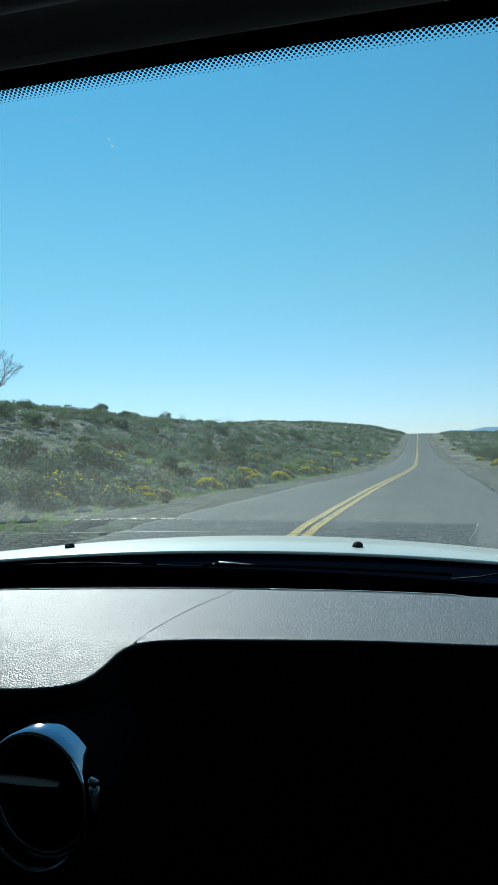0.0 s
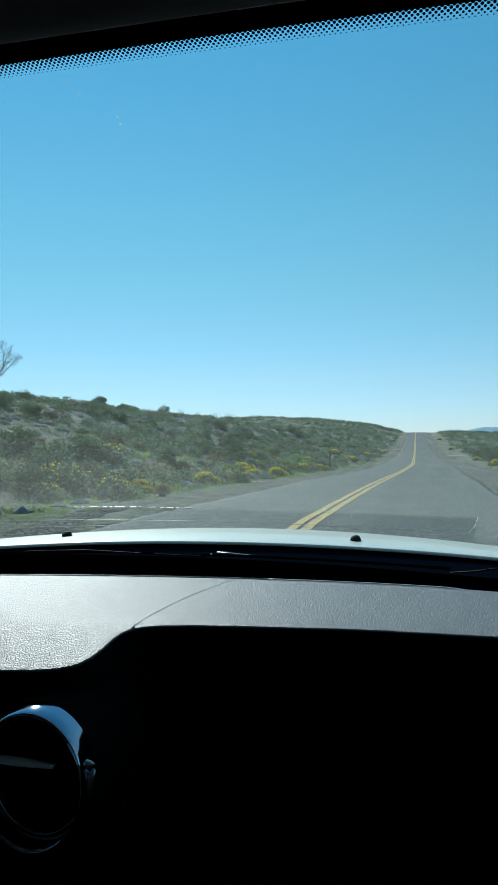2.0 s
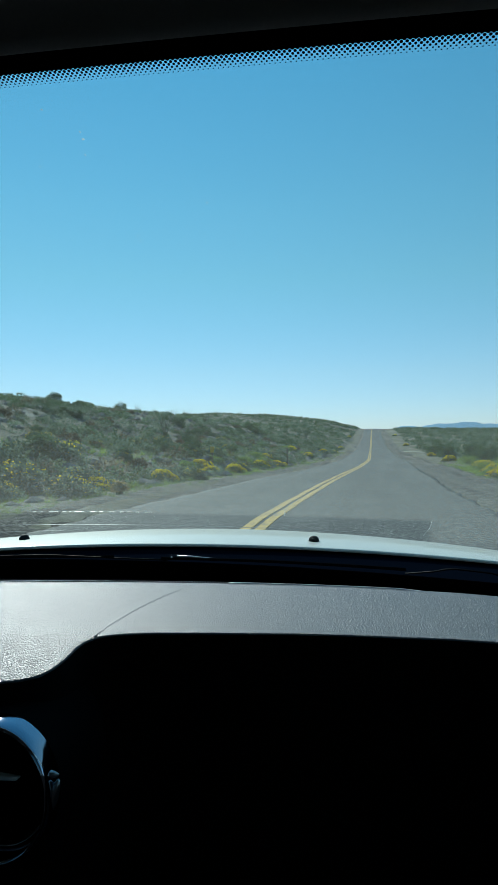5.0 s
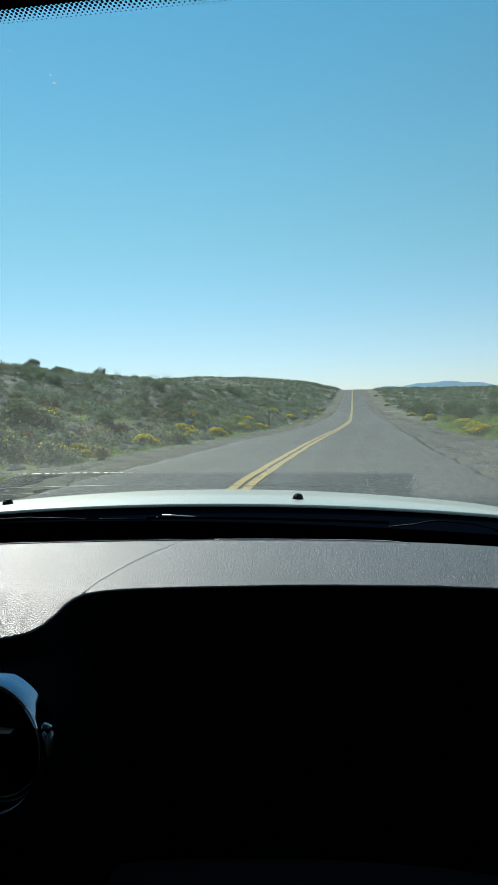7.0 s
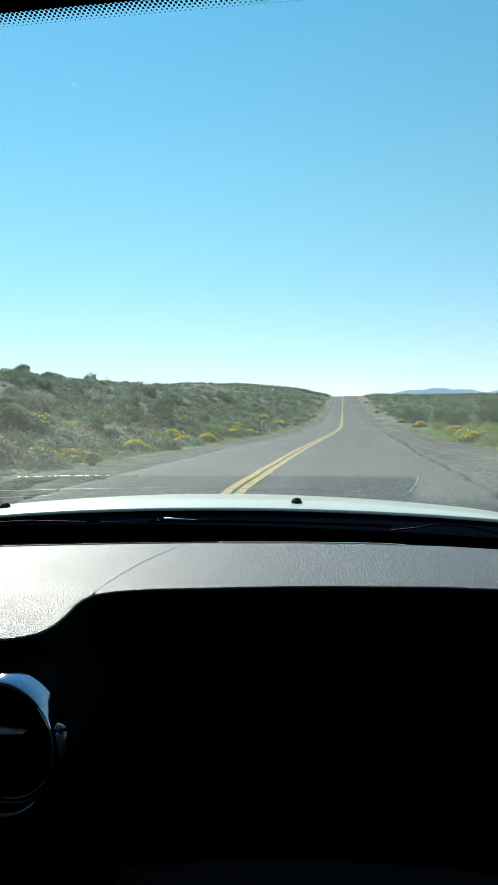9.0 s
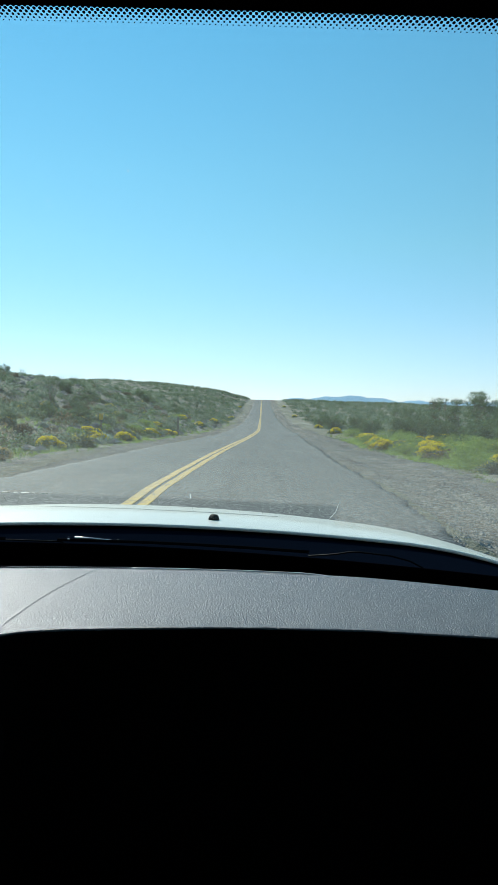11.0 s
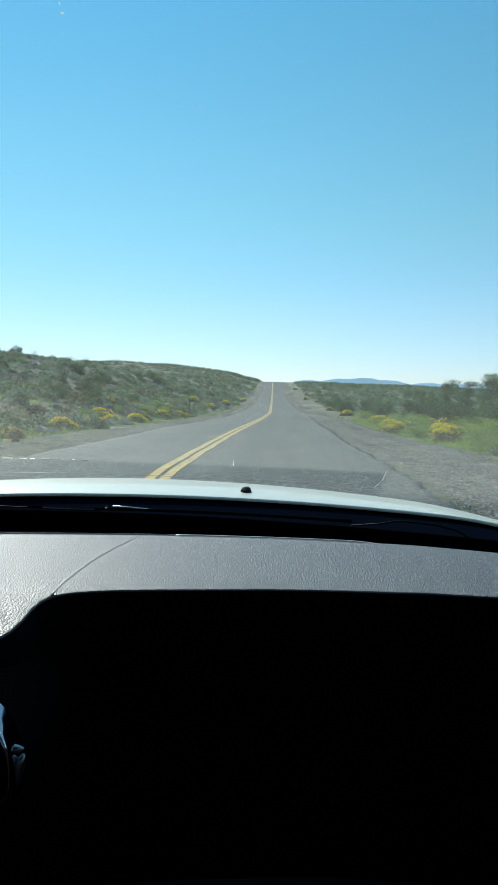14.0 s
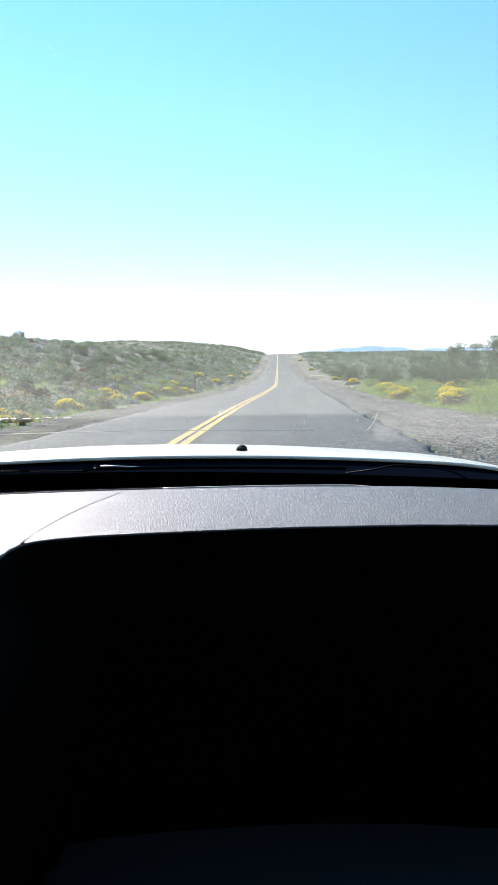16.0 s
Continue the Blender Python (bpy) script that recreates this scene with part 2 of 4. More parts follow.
M_ASPHALT, M_SOIL, M_GRAVEL, M_LINE = asphalt_mat(), soil_mat(), gravel_mat(), paint_line_mat()
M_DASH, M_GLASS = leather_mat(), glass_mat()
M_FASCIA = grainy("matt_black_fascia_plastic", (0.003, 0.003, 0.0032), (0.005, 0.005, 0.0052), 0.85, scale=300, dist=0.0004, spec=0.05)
M_LOWER = grainy("charcoal_lower_trim_plastic", (0.022, 0.025, 0.032), (0.03, 0.034, 0.042), 0.6, scale=260, dist=0.0004)
M_LINER = grainy("dark_grey_headliner_cloth", (0.3, 0.3, 0.31), (0.38, 0.38, 0.39), 0.95, scale=420, bump=0.4, dist=0.001, spec=0.1)
M_EDGE = grainy("grey_cloth_edge_roll", (0.5, 0.5, 0.52), (0.62, 0.62, 0.64), 0.95, scale=420, bump=0.3, dist=0.001, spec=0.1)
M_CABIN = grainy("black_cabin_trim", (0.008, 0.008, 0.009), (0.012, 0.012, 0.013), 0.9, scale=60, spec=0.1)
M_FRIT = grainy("black_ceramic_edge_print", (0.002, 0.002, 0.003), (0.003, 0.003, 0.004), 0.95, scale=90, bump=0, spec=0.0)
M_CHROME = grainy("chrome_trim", (0.34, 0.4, 0.5), (0.42, 0.48, 0.58), 0.09, 1.0, 80, 0.02, 0.0005)
M_SATIN = grainy("satin_silver_trim", (0.55, 0.56, 0.57), (0.65, 0.66, 0.66), 0.3, 1.0, 120, 0.05, 0.0004)
# the mirrored sky's navy is put into the cowl's base colour, without gloss
M_COWL = grainy("cowl_plastic_painted_sheen", (0.0022, 0.004, 0.0085), (0.0032, 0.0055, 0.011), 0.95, scale=200, dist=0.0004, spec=0.0)
M_LIP = grainy("pale_grey_plastic_edge", (0.5, 0.5, 0.5), (0.62, 0.62, 0.62), 0.35, scale=100, bump=0)
M_RUBBER = grainy("black_rubber", (0.008, 0.008, 0.008), (0.014, 0.014, 0.014), 0.7, scale=120, dist=0.0006, spec=0.2)
M_WIPER = grainy("satin_black_wiper_metal", (0.003, 0.0032, 0.004), (0.005, 0.0052, 0.006), 0.5, scale=160, bump=0.05, spec=0.03)
M_BLADE = grainy("dull_black_wiper_rubber", (0.003, 0.003, 0.0035), (0.005, 0.005, 0.0055), 0.95, scale=120, bump=0, spec=0.0)
tinted = Mat("dark_tinted_side_glass")
tint_through, tint_gloss, tint_mix = tinted.node("BsdfTransparent"), tinted.node("BsdfGlossy", Roughness=0.02), tinted.node("MixShader", Fac=0.06)
tint_through.inputs["Color"].default_value = (0.4, 0.43, 0.42, 1)
tinted.link(tint_through.outputs[0], tint_mix.inputs[1])
tinted.link(tint_gloss.outputs[0], tint_mix.inputs[2])
tinted.link(tint_mix.outputs[0], tinted.out.inputs["Surface"])
M_DARKGLASS = tinted.m
M_BARK = grainy("grey_brown_desert_bark", (0.07, 0.058, 0.045), (0.16, 0.135, 0.11), 0.9, scale=18, bump=0.6, dist=0.01)
M_WOOD = grainy("weathered_wood", (0.13, 0.1, 0.075), (0.24, 0.2, 0.16), 0.85, scale=14, bump=0.4, dist=0.006)
M_ROCK = grainy("grey_brown_desert_rock", (0.09, 0.078, 0.068), (0.36, 0.32, 0.28), 0.9, scale=5, bump=0.8, dist=0.05)
M_PEBBLE = grainy("loose_stone", (0.14, 0.128, 0.115), (0.42, 0.39, 0.355), 0.9, scale=8, bump=0.4, dist=0.01)
M_ROOF = grainy("rusty_brown_sheet_roof", (0.12, 0.09, 0.07), (0.2, 0.16, 0.13), 0.7, scale=3)
M_SAGE = leaf_mat("grey_green_leaves", ((0.0, (0.115, 0.158, 0.1)), (0.5, (0.19, 0.247, 0.172)), (1.0, (0.31, 0.37, 0.28))))
M_OLIVE = leaf_mat("olive_green_leaves", ((0.0, (0.07, 0.112, 0.056)), (0.5, (0.115, 0.175, 0.09)), (1.0, (0.19, 0.262, 0.147))))
M_DRY = leaf_mat("dry_straw_leaves", ((0.0, (0.12, 0.1, 0.065)), (0.5, (0.2, 0.17, 0.115)), (1.0, (0.3, 0.27, 0.19))))
M_GRASS = leaf_mat("fresh_green_grass", ((0.0, (0.15, 0.24, 0.06)), (0.5, (0.25, 0.36, 0.095)), (1.0, (0.38, 0.46, 0.16))), 0.6, 0.62)
M_SPINE = leaf_mat("straw_gold_spines", ((0.0, (0.5, 0.36, 0.12)), (0.5, (0.62, 0.47, 0.2)), (1.0, (0.75, 0.62, 0.34))), 0.5, 0.5)
M_YELLOW = leaf_mat("bright_yellow_petals", ((0.0, (0.74, 0.54, 0.012)), (0.5, (0.86, 0.69, 0.02)), (1.0, (0.92, 0.8, 0.06))), 0.6, 0.7, 0.1)

white = Mat("white_car_paint", 0.55, spec=0.35)
white.color(white.mix(white.noise(3, 5), (0.605, 0.575, 0.51), (0.675, 0.64, 0.57)))
white.set(Coat_Weight=0.3, Coat_Roughness=0.05)
M_WHITE = white.m

# distance haze is put into the ridges' blue colour and a faint glow
haze = Mat("mountain_painted_haze", 1.0, spec=0.0)
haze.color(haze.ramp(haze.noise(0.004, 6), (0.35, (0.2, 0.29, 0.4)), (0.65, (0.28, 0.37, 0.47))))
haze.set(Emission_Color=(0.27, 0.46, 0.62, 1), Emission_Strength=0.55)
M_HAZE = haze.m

# ---- mesh helpers ----
RNG = np.random.default_rng(7)


def mesh_of(name, verts, faces, mat, smooth=False):
    me = bpy.data.meshes.new(name)
    me.from_pydata([tuple(map(float, v)) for v in verts], [], [tuple(map(int, f)) for f in faces])
    me.materials.append(mat)
    if smooth:
        me.shade_smooth()
    me.update()
    return me


def part(name, geo, mat, parent=None, label="", smooth=False, at=None):
    """One mesh object from (verts, faces), under a thing or a part."""
    ob = new(name, mesh_of(name, geo[0], geo[1], mat, smooth))
    if parent is not None:
        ob.parent = parent
    if at is not None:
        ob.matrix_basis = at
    return tagged(ob, label)


def thing(name, place, label, category, group="", kind=""):
    e = new(name)
    e.empty_display_size = 0.2
    e.matrix_basis = place if isinstance(place, Matrix) else Matrix.Translation(place)
    return tagged(e, label, category, group, kind)


def join(*geos):
    vs, fs, n = [], [], 0
    for v, f in geos:
        vs.extend(v)
        fs.extend([tuple(i + n for i in q) for q in f])
        n += len(v)
    return vs, fs


def grid(fn, us, vs, flip=False):
    """A sheet of points fn(u, v)."""
    P = [fn(u, v) for u in us for v in vs]
    n = len(vs)
    F = [(i * n + j, (i + 1) * n + j, (i + 1) * n + j + 1, i * n + j + 1) for i in range(len(us) - 1) for j in range(n - 1)]
    return P, [q[::-1] for q in F] if flip else F


def slab(fn, us, vs, off):
    """A closed sheet with thickness: fn and the same points moved by off."""
    a = grid(fn, us, vs)
    o = Vector(off)
    b = grid(lambda u, v: Vector(fn(u, v)) + o, us, vs, True)
    P, F = join(a, b)
    n, m, k = len(us), len(vs), len(us) * len(vs)
    ring = [i * m for i in range(n)] + [(n - 1) * m + j for j in range(1, m)] + [i * m + m - 1 for i in range(n - 2, -1, -1)] + [j for j in range(m - 2, 0, -1)]
    for a_, b_ in zip(ring, ring[1:] + ring[:1]):
        F.append((b_, a_, a_ + k, b_ + k))
    return P, F


def from_bm(bm):
    bm.verts.ensure_lookup_table()
    geo = [tuple(v.co) for v in bm.verts], [tuple(v.index for v in f.verts) for f in bm.faces]
    bm.free()
    return geo


def box(cx, cy, cz, sx, sy, sz, bevel=0.0, turn=None):
    bm = bmesh.new()
    bmesh.ops.create_cube(bm, size=1.0)
    bmesh.ops.scale(bm, vec=(sx, sy, sz), verts=bm.verts)
    if bevel:
        bmesh.ops.bevel(bm, geom=bm.edges[:], offset=bevel, segments=2, affect="EDGES")
    if turn is not None:
        bmesh.ops.transform(bm, matrix=turn.to_4x4(), verts=bm.verts)
    bmesh.ops.translate(bm, vec=(cx, cy, cz), verts=bm.verts)
    bm.verts.index_update()
    return from_bm(bm)


def tube(points, radii, sides=6, cap=True):
    """A round bar along points."""
    pts = [Vector(p) for p in points]
    rs = radii if hasattr(radii, "__len__") else [radii] * len(pts)
    V, F = [], []
    for i, p in enumerate(pts):
        d = (pts[min(i + 1, len(pts) - 1)] - pts[max(i - 1, 0)]).normalized()
        a = d.cross(Vector((0.31, 0.52, 0.79))).normalized()
        b = d.cross(a)
        for k in range(sides):
            w = 2 * math.pi * k / sides
            V.append(p + (a * math.cos(w) + b * math.sin(w)) * rs[i])
    for i in range(len(pts) - 1):
        for k in range(sides):
            F.append((i * sides + k, i * sides + (k + 1) % sides, (i + 1) * sides + (k + 1) % sides, (i + 1) * sides + k))
    if cap:
        F.append(tuple(range(sides))[::-1])
        F.append(tuple((len(pts) - 1) * sides + k for k in range(sides)))
    return V, F


def lathe(profile, n=48):
    """Turn (radius, depth) points about the y axis; depth runs along y."""
    V = [(r * math.cos(2 * math.pi * k / n), d, r * math.sin(2 * math.pi * k / n)) for r, d in profile for k in range(n)]
    F = [(i * n + k, i * n + (k + 1) % n, (i + 1) * n + (k + 1) % n, (i + 1) * n + k) for i in range(len(profile) - 1) for k in range(n)]
    return V, F


def sstep(x, a, b):
    t = np.clip((np.asarray(x, float) - a) / (b - a), 0, 1)
    return t * t * (3 - 2 * t)


# ---- the lie of the land ----
ROAD_MID, ROAD_L, ROAD_R = -1.25, -4.1, 2.25
HILL = (1.1, 0.06, -0.06)
PROFILE_Y = [-4000, -60, 0, 10, 22, 42, 80, 120, 160, 200, 250, 300, 340, 390, 450, 700, 5000]
PROFILE_Z = [0, 0, 0, -0.04, -0.3, -0.8, -1.5, -1.75, -1.35, -0.35, 1.6, 3.5, 4.1, 3.2, 0.5, -6.0, -6.0]


def road_z(y):
    y = np.asarray(y, float)
    return sum(np.interp(y + d * np.clip(np.abs(y) * 0.06, 1, 14), PROFILE_Y, PROFILE_Z) for d in (-1, -0.5, 0, 0.5, 1)) / 5


def bend(y):
    """How far the road has swung to the right of the car's own line."""
    return 1.25 * sstep(y, 4, 75)


def wav(x, y, s, p):
    return np.sin(x / s + p) * np.cos(y / s * 1.13 + 1.7 * p) + 0.5 * np.sin((x * 0.8 - y * 0.6) / s * 2.1 + 2.3 * p)


def land_z(x, y):
    """Height of the ground: a road in the middle, a stony hill on the driver's side, a scrub plain on the other."""
    x, y = np.asarray(x, float), np.asarray(y, float)
    rz, u = road_z(y), x - bend(y)
    out = np.maximum(ROAD_L - u, 0) + np.maximum(u - ROAD_R, 0)
    rough = (0.05 * wav(x, y, 1.3, 0.4) + 0.13 * wav(x, y, 4.1, 1.9)) * sstep(out, 1.2, 5)
    foot = 6.4 + 0.8 * np.sin(y / 17.0) + 0.9 * sstep(-y, -60, 0)
    hill = 0.75 * sstep(-u, foot, foot + 2.2) * sstep(y, 4, 22) + 2.9 * sstep(-u, foot + 1, foot + 17) + 2.9 * sstep(-u, foot + 8, foot + 52)
    hill = hill * (HILL[0] + HILL[1] * sstep(y, 18, 75) + HILL[2] * sstep(y, 60, 170)) * (1 + 0.1 * wav(x, y, 19, 0.9)) * (1 - sstep(y, 420, 900)) * sstep(y, -300, -20)
    bank = -0.2 * sstep(u, ROAD_R + 0.2, ROAD_R + 4) - 0.5 * sstep(u, 9, 40)
    plain = rz * (1 - 0.45 * sstep(np.abs(u), 20, 120))
    ditch = -0.14 * np.where(u > 0, 1 - sstep(out, 1.9, 2.6), 1 - sstep(out, 0.5, 0.9))
    far = sstep(np.hypot(x, y), 500, 1600)
    z = plain + rough + hill + bank + ditch + 0.35 * wav(x, y, 33, 2.2) * sstep(out, 10, 60)
    z = z * (1 - far) + far * (-1.5 + 0.6 * wav(x, y, 300, 0.3))
    under = (u > ROAD_L - 0.3) & (u < ROAD_R + 0.3)
    return np.where(under, np.where(far > 0.5, z, rz - 0.08), z)


def ground_at(x, y):
    return float(land_z(x, y))


def spread(lim, first, growth):
    v, s = [0.0], first
    while v[-1] < lim:
        v.append(v[-1] + s)
        s *= growth
    return v


xs = sorted({round(ROAD_MID + s * v, 3) for v in spread(4500, 0.45, 1.045) for s in (-1, 1)} | {ROAD_L - 0.32, ROAD_L - 0.28, ROAD_R + 0.28, ROAD_R + 0.32})
ys = sorted({round(v, 3) for v in spread(4700, 0.5, 1.028)} | {-v for v in spread(3000, 2.0, 1.25)})
GX, GY = np.meshgrid(xs, ys, indexing="ij")
GZ = land_z(GX, GY)
nY = len(ys)
gv = np.stack([GX.ravel(), GY.ravel(), GZ.ravel()], 1)
ground = part("ground", (gv, [(i * nY + j, (i + 1) * nY + j, (i + 1) * nY + j + 1, i * nY + j + 1) for i in range(len(xs) - 1) for j in range(nY - 1)]),
              M_SOIL, None, "stony desert soil with sparse green growth", True)
tagged(ground, category="ground", kind="structure")

# The road: a cambered sheet with broken edges, skirts and a worn double line.
ry = sorted({y for y in ys if -260 <= y <= 700 and not 3 < y < 40} | {round(3 + 0.16 * k, 3) for k in range(232)})


def road_edge(y, s):
    return 0.05 * math.sin(y * 0.37 + s) + 0.04 * math.sin(y * 2.7 + 2 * s) + 0.035 * math.sin(y * 6.1 + s) + 0.03 * math.sin(y * 13.7 + 3 * s)


def road_point(y, c):
    l, r = ROAD_L + road_edge(y, 1.0), ROAD_R + road_edge(y, 4.0)
    if c < 0:
        return l - 0.03 + float(bend(y)), y, float(road_z(y)) - 0.12
    if c > 1:
        return r + 0.03 + float(bend(y)), y, float(road_z(y)) - 0.12
    x = l + (r - l) * c
    return x + float(bend(y)), y, float(road_z(y)) + 0.035 * (1 - ((x - ROAD_MID) / 4.1) ** 2) - 0.02


road = part("road", grid(road_point, ry, [-1, 0, 0.03, 0.12, 0.25, 0.38, 0.47, 0.53, 0.65, 0.8, 0.92, 0.98, 1, 2], True), M_ASPHALT, None, "worn grey two-lane asphalt road", True)
tagged(road, category="road", kind="structure")


def stripe(name, x0, x1, lift=0.006):
    ob = part(name, slab(lambda y, c: (float(bend(y)) + x0 + (x1 - x0) * c + 0.008 * math.sin(y * 1.9 + x0), y, float(road_z(y)) + 0.015 + lift), [y for y in ry if y > -120], [0, 1], (0, 0, -0.005)), M_LINE, road, "worn yellow painted line")
    return ob


stripe("line_marking", ROAD_MID - 0.172, ROAD_MID - 0.032)
stripe("line_marking", ROAD_MID + 0.032, ROAD_MID + 0.172)


def verge_outer(y, x1, s):
    return x1 + 0.3 * np.sin(y * 0.21 + s) + 0.2 * np.sin(y * 0.83 + s)


def verge_z(x, y, x0, x1, s):
    """Height of the loose gravel: a drop at the broken asphalt edge, wheel ruts, then the soil."""
    b = verge_outer(y, x1, s)
    c = np.clip((x - bend(y) - x0) / (b - x0), 0, 1)
    w = sstep(c, 0.3, 1.0)
    return (road_z(y) - 0.085) * (1 - w) + (land_z(b + bend(y), y) + 0.03) * w + (0.03 * np.sin(5.1 * x) * np.sin(0.31 * y + x) + 0.012 * wav(x, y, 0.21, 0.7)) * c * (1 - c) * 4


def verge(name, x0, x1, s, label):
    """Loose gravel beside the asphalt, ragged towards the soil."""
    def fn(y, c):
        x = float(bend(y)) + x0 + road_edge(y, s) * 1.2 * (1 - c) + (float(verge_outer(y, x1, s)) - x0) * c
        return x, y, float(verge_z(x, y, x0, x1, s))
    ob = part(name, grid(fn, [y for y in ry if -100 < y < 420], [i / 16 for i in range(17)], x1 > x0), M_GRAVEL, None, label, True)
    return tagged(ob, category="gravel shoulder", kind="structure")


verge("shoulder", ROAD_R - 0.14, 4.7, 4.0, "wide grey gravel shoulder beside the asphalt")
verge("shoulder", ROAD_L + 0.14, -5.5, 1.0, "narrow grey gravel strip beside the asphalt")

# Far mountains on the plain's side.
mx = np.linspace(-250, 2300, 150)


def ridge(seed, height, y):
    r = np.random.default_rng(seed)
    prof = sum(a * np.abs(np.sin(mx / s + r.uniform(0, 6))) for a, s in ((0.5, 420), (0.3, 170), (0.15, 60), (0.07, 23)))
    env = sstep(mx, -120, 260) * (0.75 + 0.25 * np.cos(mx / 900 - 0.8))
    top = height * (0.35 + prof) * np.clip(env, 0.05, 1)
    return grid(lambda i, c: (mx[i], y - (1 - c) * 160 + 40 * math.sin(i * 1.7) * c * (1 - c), -8 + c * top[i] * (0.9 + 0.1 * c)), range(len(mx)), [0, 0.35, 0.7, 1.0, 1.02])


tagged(part("mountain", ridge(3, 58, 4300), M_HAZE, None, "mountain range on the horizon in painted pale blue haze", True), category="mountain", kind="structure")
tagged(part("mountain", ridge(11, 30, 3700), M_HAZE, None, "lower ridge in painted blue haze in front of the mountains", True), category="mountain", kind="structure")

# ---- the car: bonnet, windscreen, dashboard and cabin ----
car = thing("car", (0, 0, 0), "white off-road car with a black grained dashboard, standing on the road", "car")


def lin(a, b, n):
    return [a + (b - a) * i / (n - 1) for i in range(n)]


# Bonnet and wings
def hood_rear(x):
    return 0.335 - 0.33 * (x - 0.13) ** 2


def hood_z(x, y):
    dy = y - 0.335 + 0.52 * x * x
    drop = 0.06 * x * x + 0.9 * max(0.0, -x - 0.6) ** 2 if x < 0 else 0.028 * x * x + 0.64 * max(0.0, x - 0.56) ** 2
    return 1.047 - 0.009 * dy - 0.151 * dy * dy - drop


def hood_point(x, c):
    y0 = hood_rear(x)
    if c < 0:
        return x, y0 + 0.004, hood_z(x, y0) - 0.0022
    if c == 0:
        return x, y0 + 0.001, hood_z(x, y0) - 0.001
    y = y0 + 0.004 + (1.36 - 0.35 * x * x - y0) * c ** 1.3
    return x, y, hood_z(x, y) - (0.0005 if c < 0.012 else 0)


hood = part("bonnet", slab(hood_point, lin(-0.78, 0.78, 65), [-1, 0, 0.005, 0.02, 0.05, 0.1] + lin(0.15, 1, 22), (0, 0.001, -0.0022)), M_WHITE, car, "white painted bonnet with two black washer jets", True)
part("rear_hem", tube([(x, hood_rear(x) + 0.002, hood_z(x, hood_rear(x)) - 0.002) for x in lin(-0.775, 0.775, 61)], 0.0028, 16), M_WHITE, hood, "rounded white rear edge", True)
for sgn in (-1, 1):
    def wing(x, c):
        y0 = hood_rear(0.72) - 0.05 - 0.12 * (x - 0.72)
        y = y0 + (1.3 - 0.35 * x * x - y0) * c
        r = max(0.0, x - 0.86) / 0.06
        return sgn * x, y, hood_z(min(x, 0.86), y) - 0.06 - 0.06 * (1 - math.sqrt(max(0.0, 1 - r * r)))
    g = grid(wing, lin(0.784, 0.92, 12), lin(0, 1, 20), sgn < 0)
    side = grid(lambda y, c: (sgn * 0.92, hood_rear(0.72) - 0.054 + (1.0 - hood_rear(0.72) + 0.054) * y, (hood_z(0.86, hood_rear(0.72) - 0.054 + (1.0 - hood_rear(0.72) + 0.054) * y) - 0.064) * (1 - c) + 0.62 * c), lin(0, 1, 20), [0, 0.5, 1], sgn > 0)
    part("wing", join(g, side), M_WHITE, car, "white painted front wing", True)
    jet = grid(lambda a, b: (0.0098 * math.cos(a) * math.cos(b) ** 0.7, 0.011 * math.sin(a) * math.cos(b) ** 0.7, 0.0105 * math.sin(b)), lin(0, 2 * math.pi, 17), [-0.2, 0, 0.3, 0.6, 0.9, 1.2, 1.45, 1.57])
    jet = join(jet, box(0, -0.012, 0.005, 0.008, 0.004, 0.005, 0.001))
    px, py = (0.257, 0.42) if sgn > 0 else (-0.294, 0.415)
    part("washer_jet", jet, M_RUBBER, hood, "small black washer jet", True, Matrix.Translation((px, py, hood_z(px, py) - 0.001)))
part("front_panel", join(box(0, 1.12, 0.58, 1.5, 0.2, 0.42, 0.06), box(0, 1.14, 0.42, 1.6, 0.24, 0.2, 0.07)), M_WHITE, car, "white front panel and bumper")


# Windscreen: raked sheet, bowed in plan
def screen(x, s, off=0.0):
    """s runs from 0 at the header to 1 at the cowl; off moves it out of the cabin."""
    y = -0.46 + 0.66 * s - (0.08 + 0.25 * s) * x * x
    z = 1.432 - 0.44 * s + 0.03 * math.sin(math.pi * s) - (0.077 - 0.055 * s) * x * x
    return x, y + off * 0.55, z + off * 0.83


scr = part("windscreen", slab(lambda x, s: screen(x, s), lin(-0.76, 0.76, 41), lin(-0.04, 1.02, 22), (0, 0.0032, 0.0038)), M_GLASS, car, "clear dusty windscreen with dried drops and a painted dash reflection", True)
scr.visible_shadow = False


def frit_edge(x):
    return 0.868 - 0.03 * x * x


part("lower_band", slab(lambda x, c: screen(x, frit_edge(x) + (1.02 - frit_edge(x)) * c, -0.004), lin(-0.75, 0.75, 41), lin(0, 1, 5), (0, -0.001, -0.0012)), M_FRIT, scr, "black printed band along the foot of the glass", True)
part("upper_band", slab(lambda x, c: screen(x, -0.036 + 0.033 * c, -0.004), lin(-0.75, 0.75, 31), [0, 1], (0, -0.001, -0.0012)), M_FRIT, scr, "black printed band along the top of the glass", True)
dots_v, dots_f = [], []
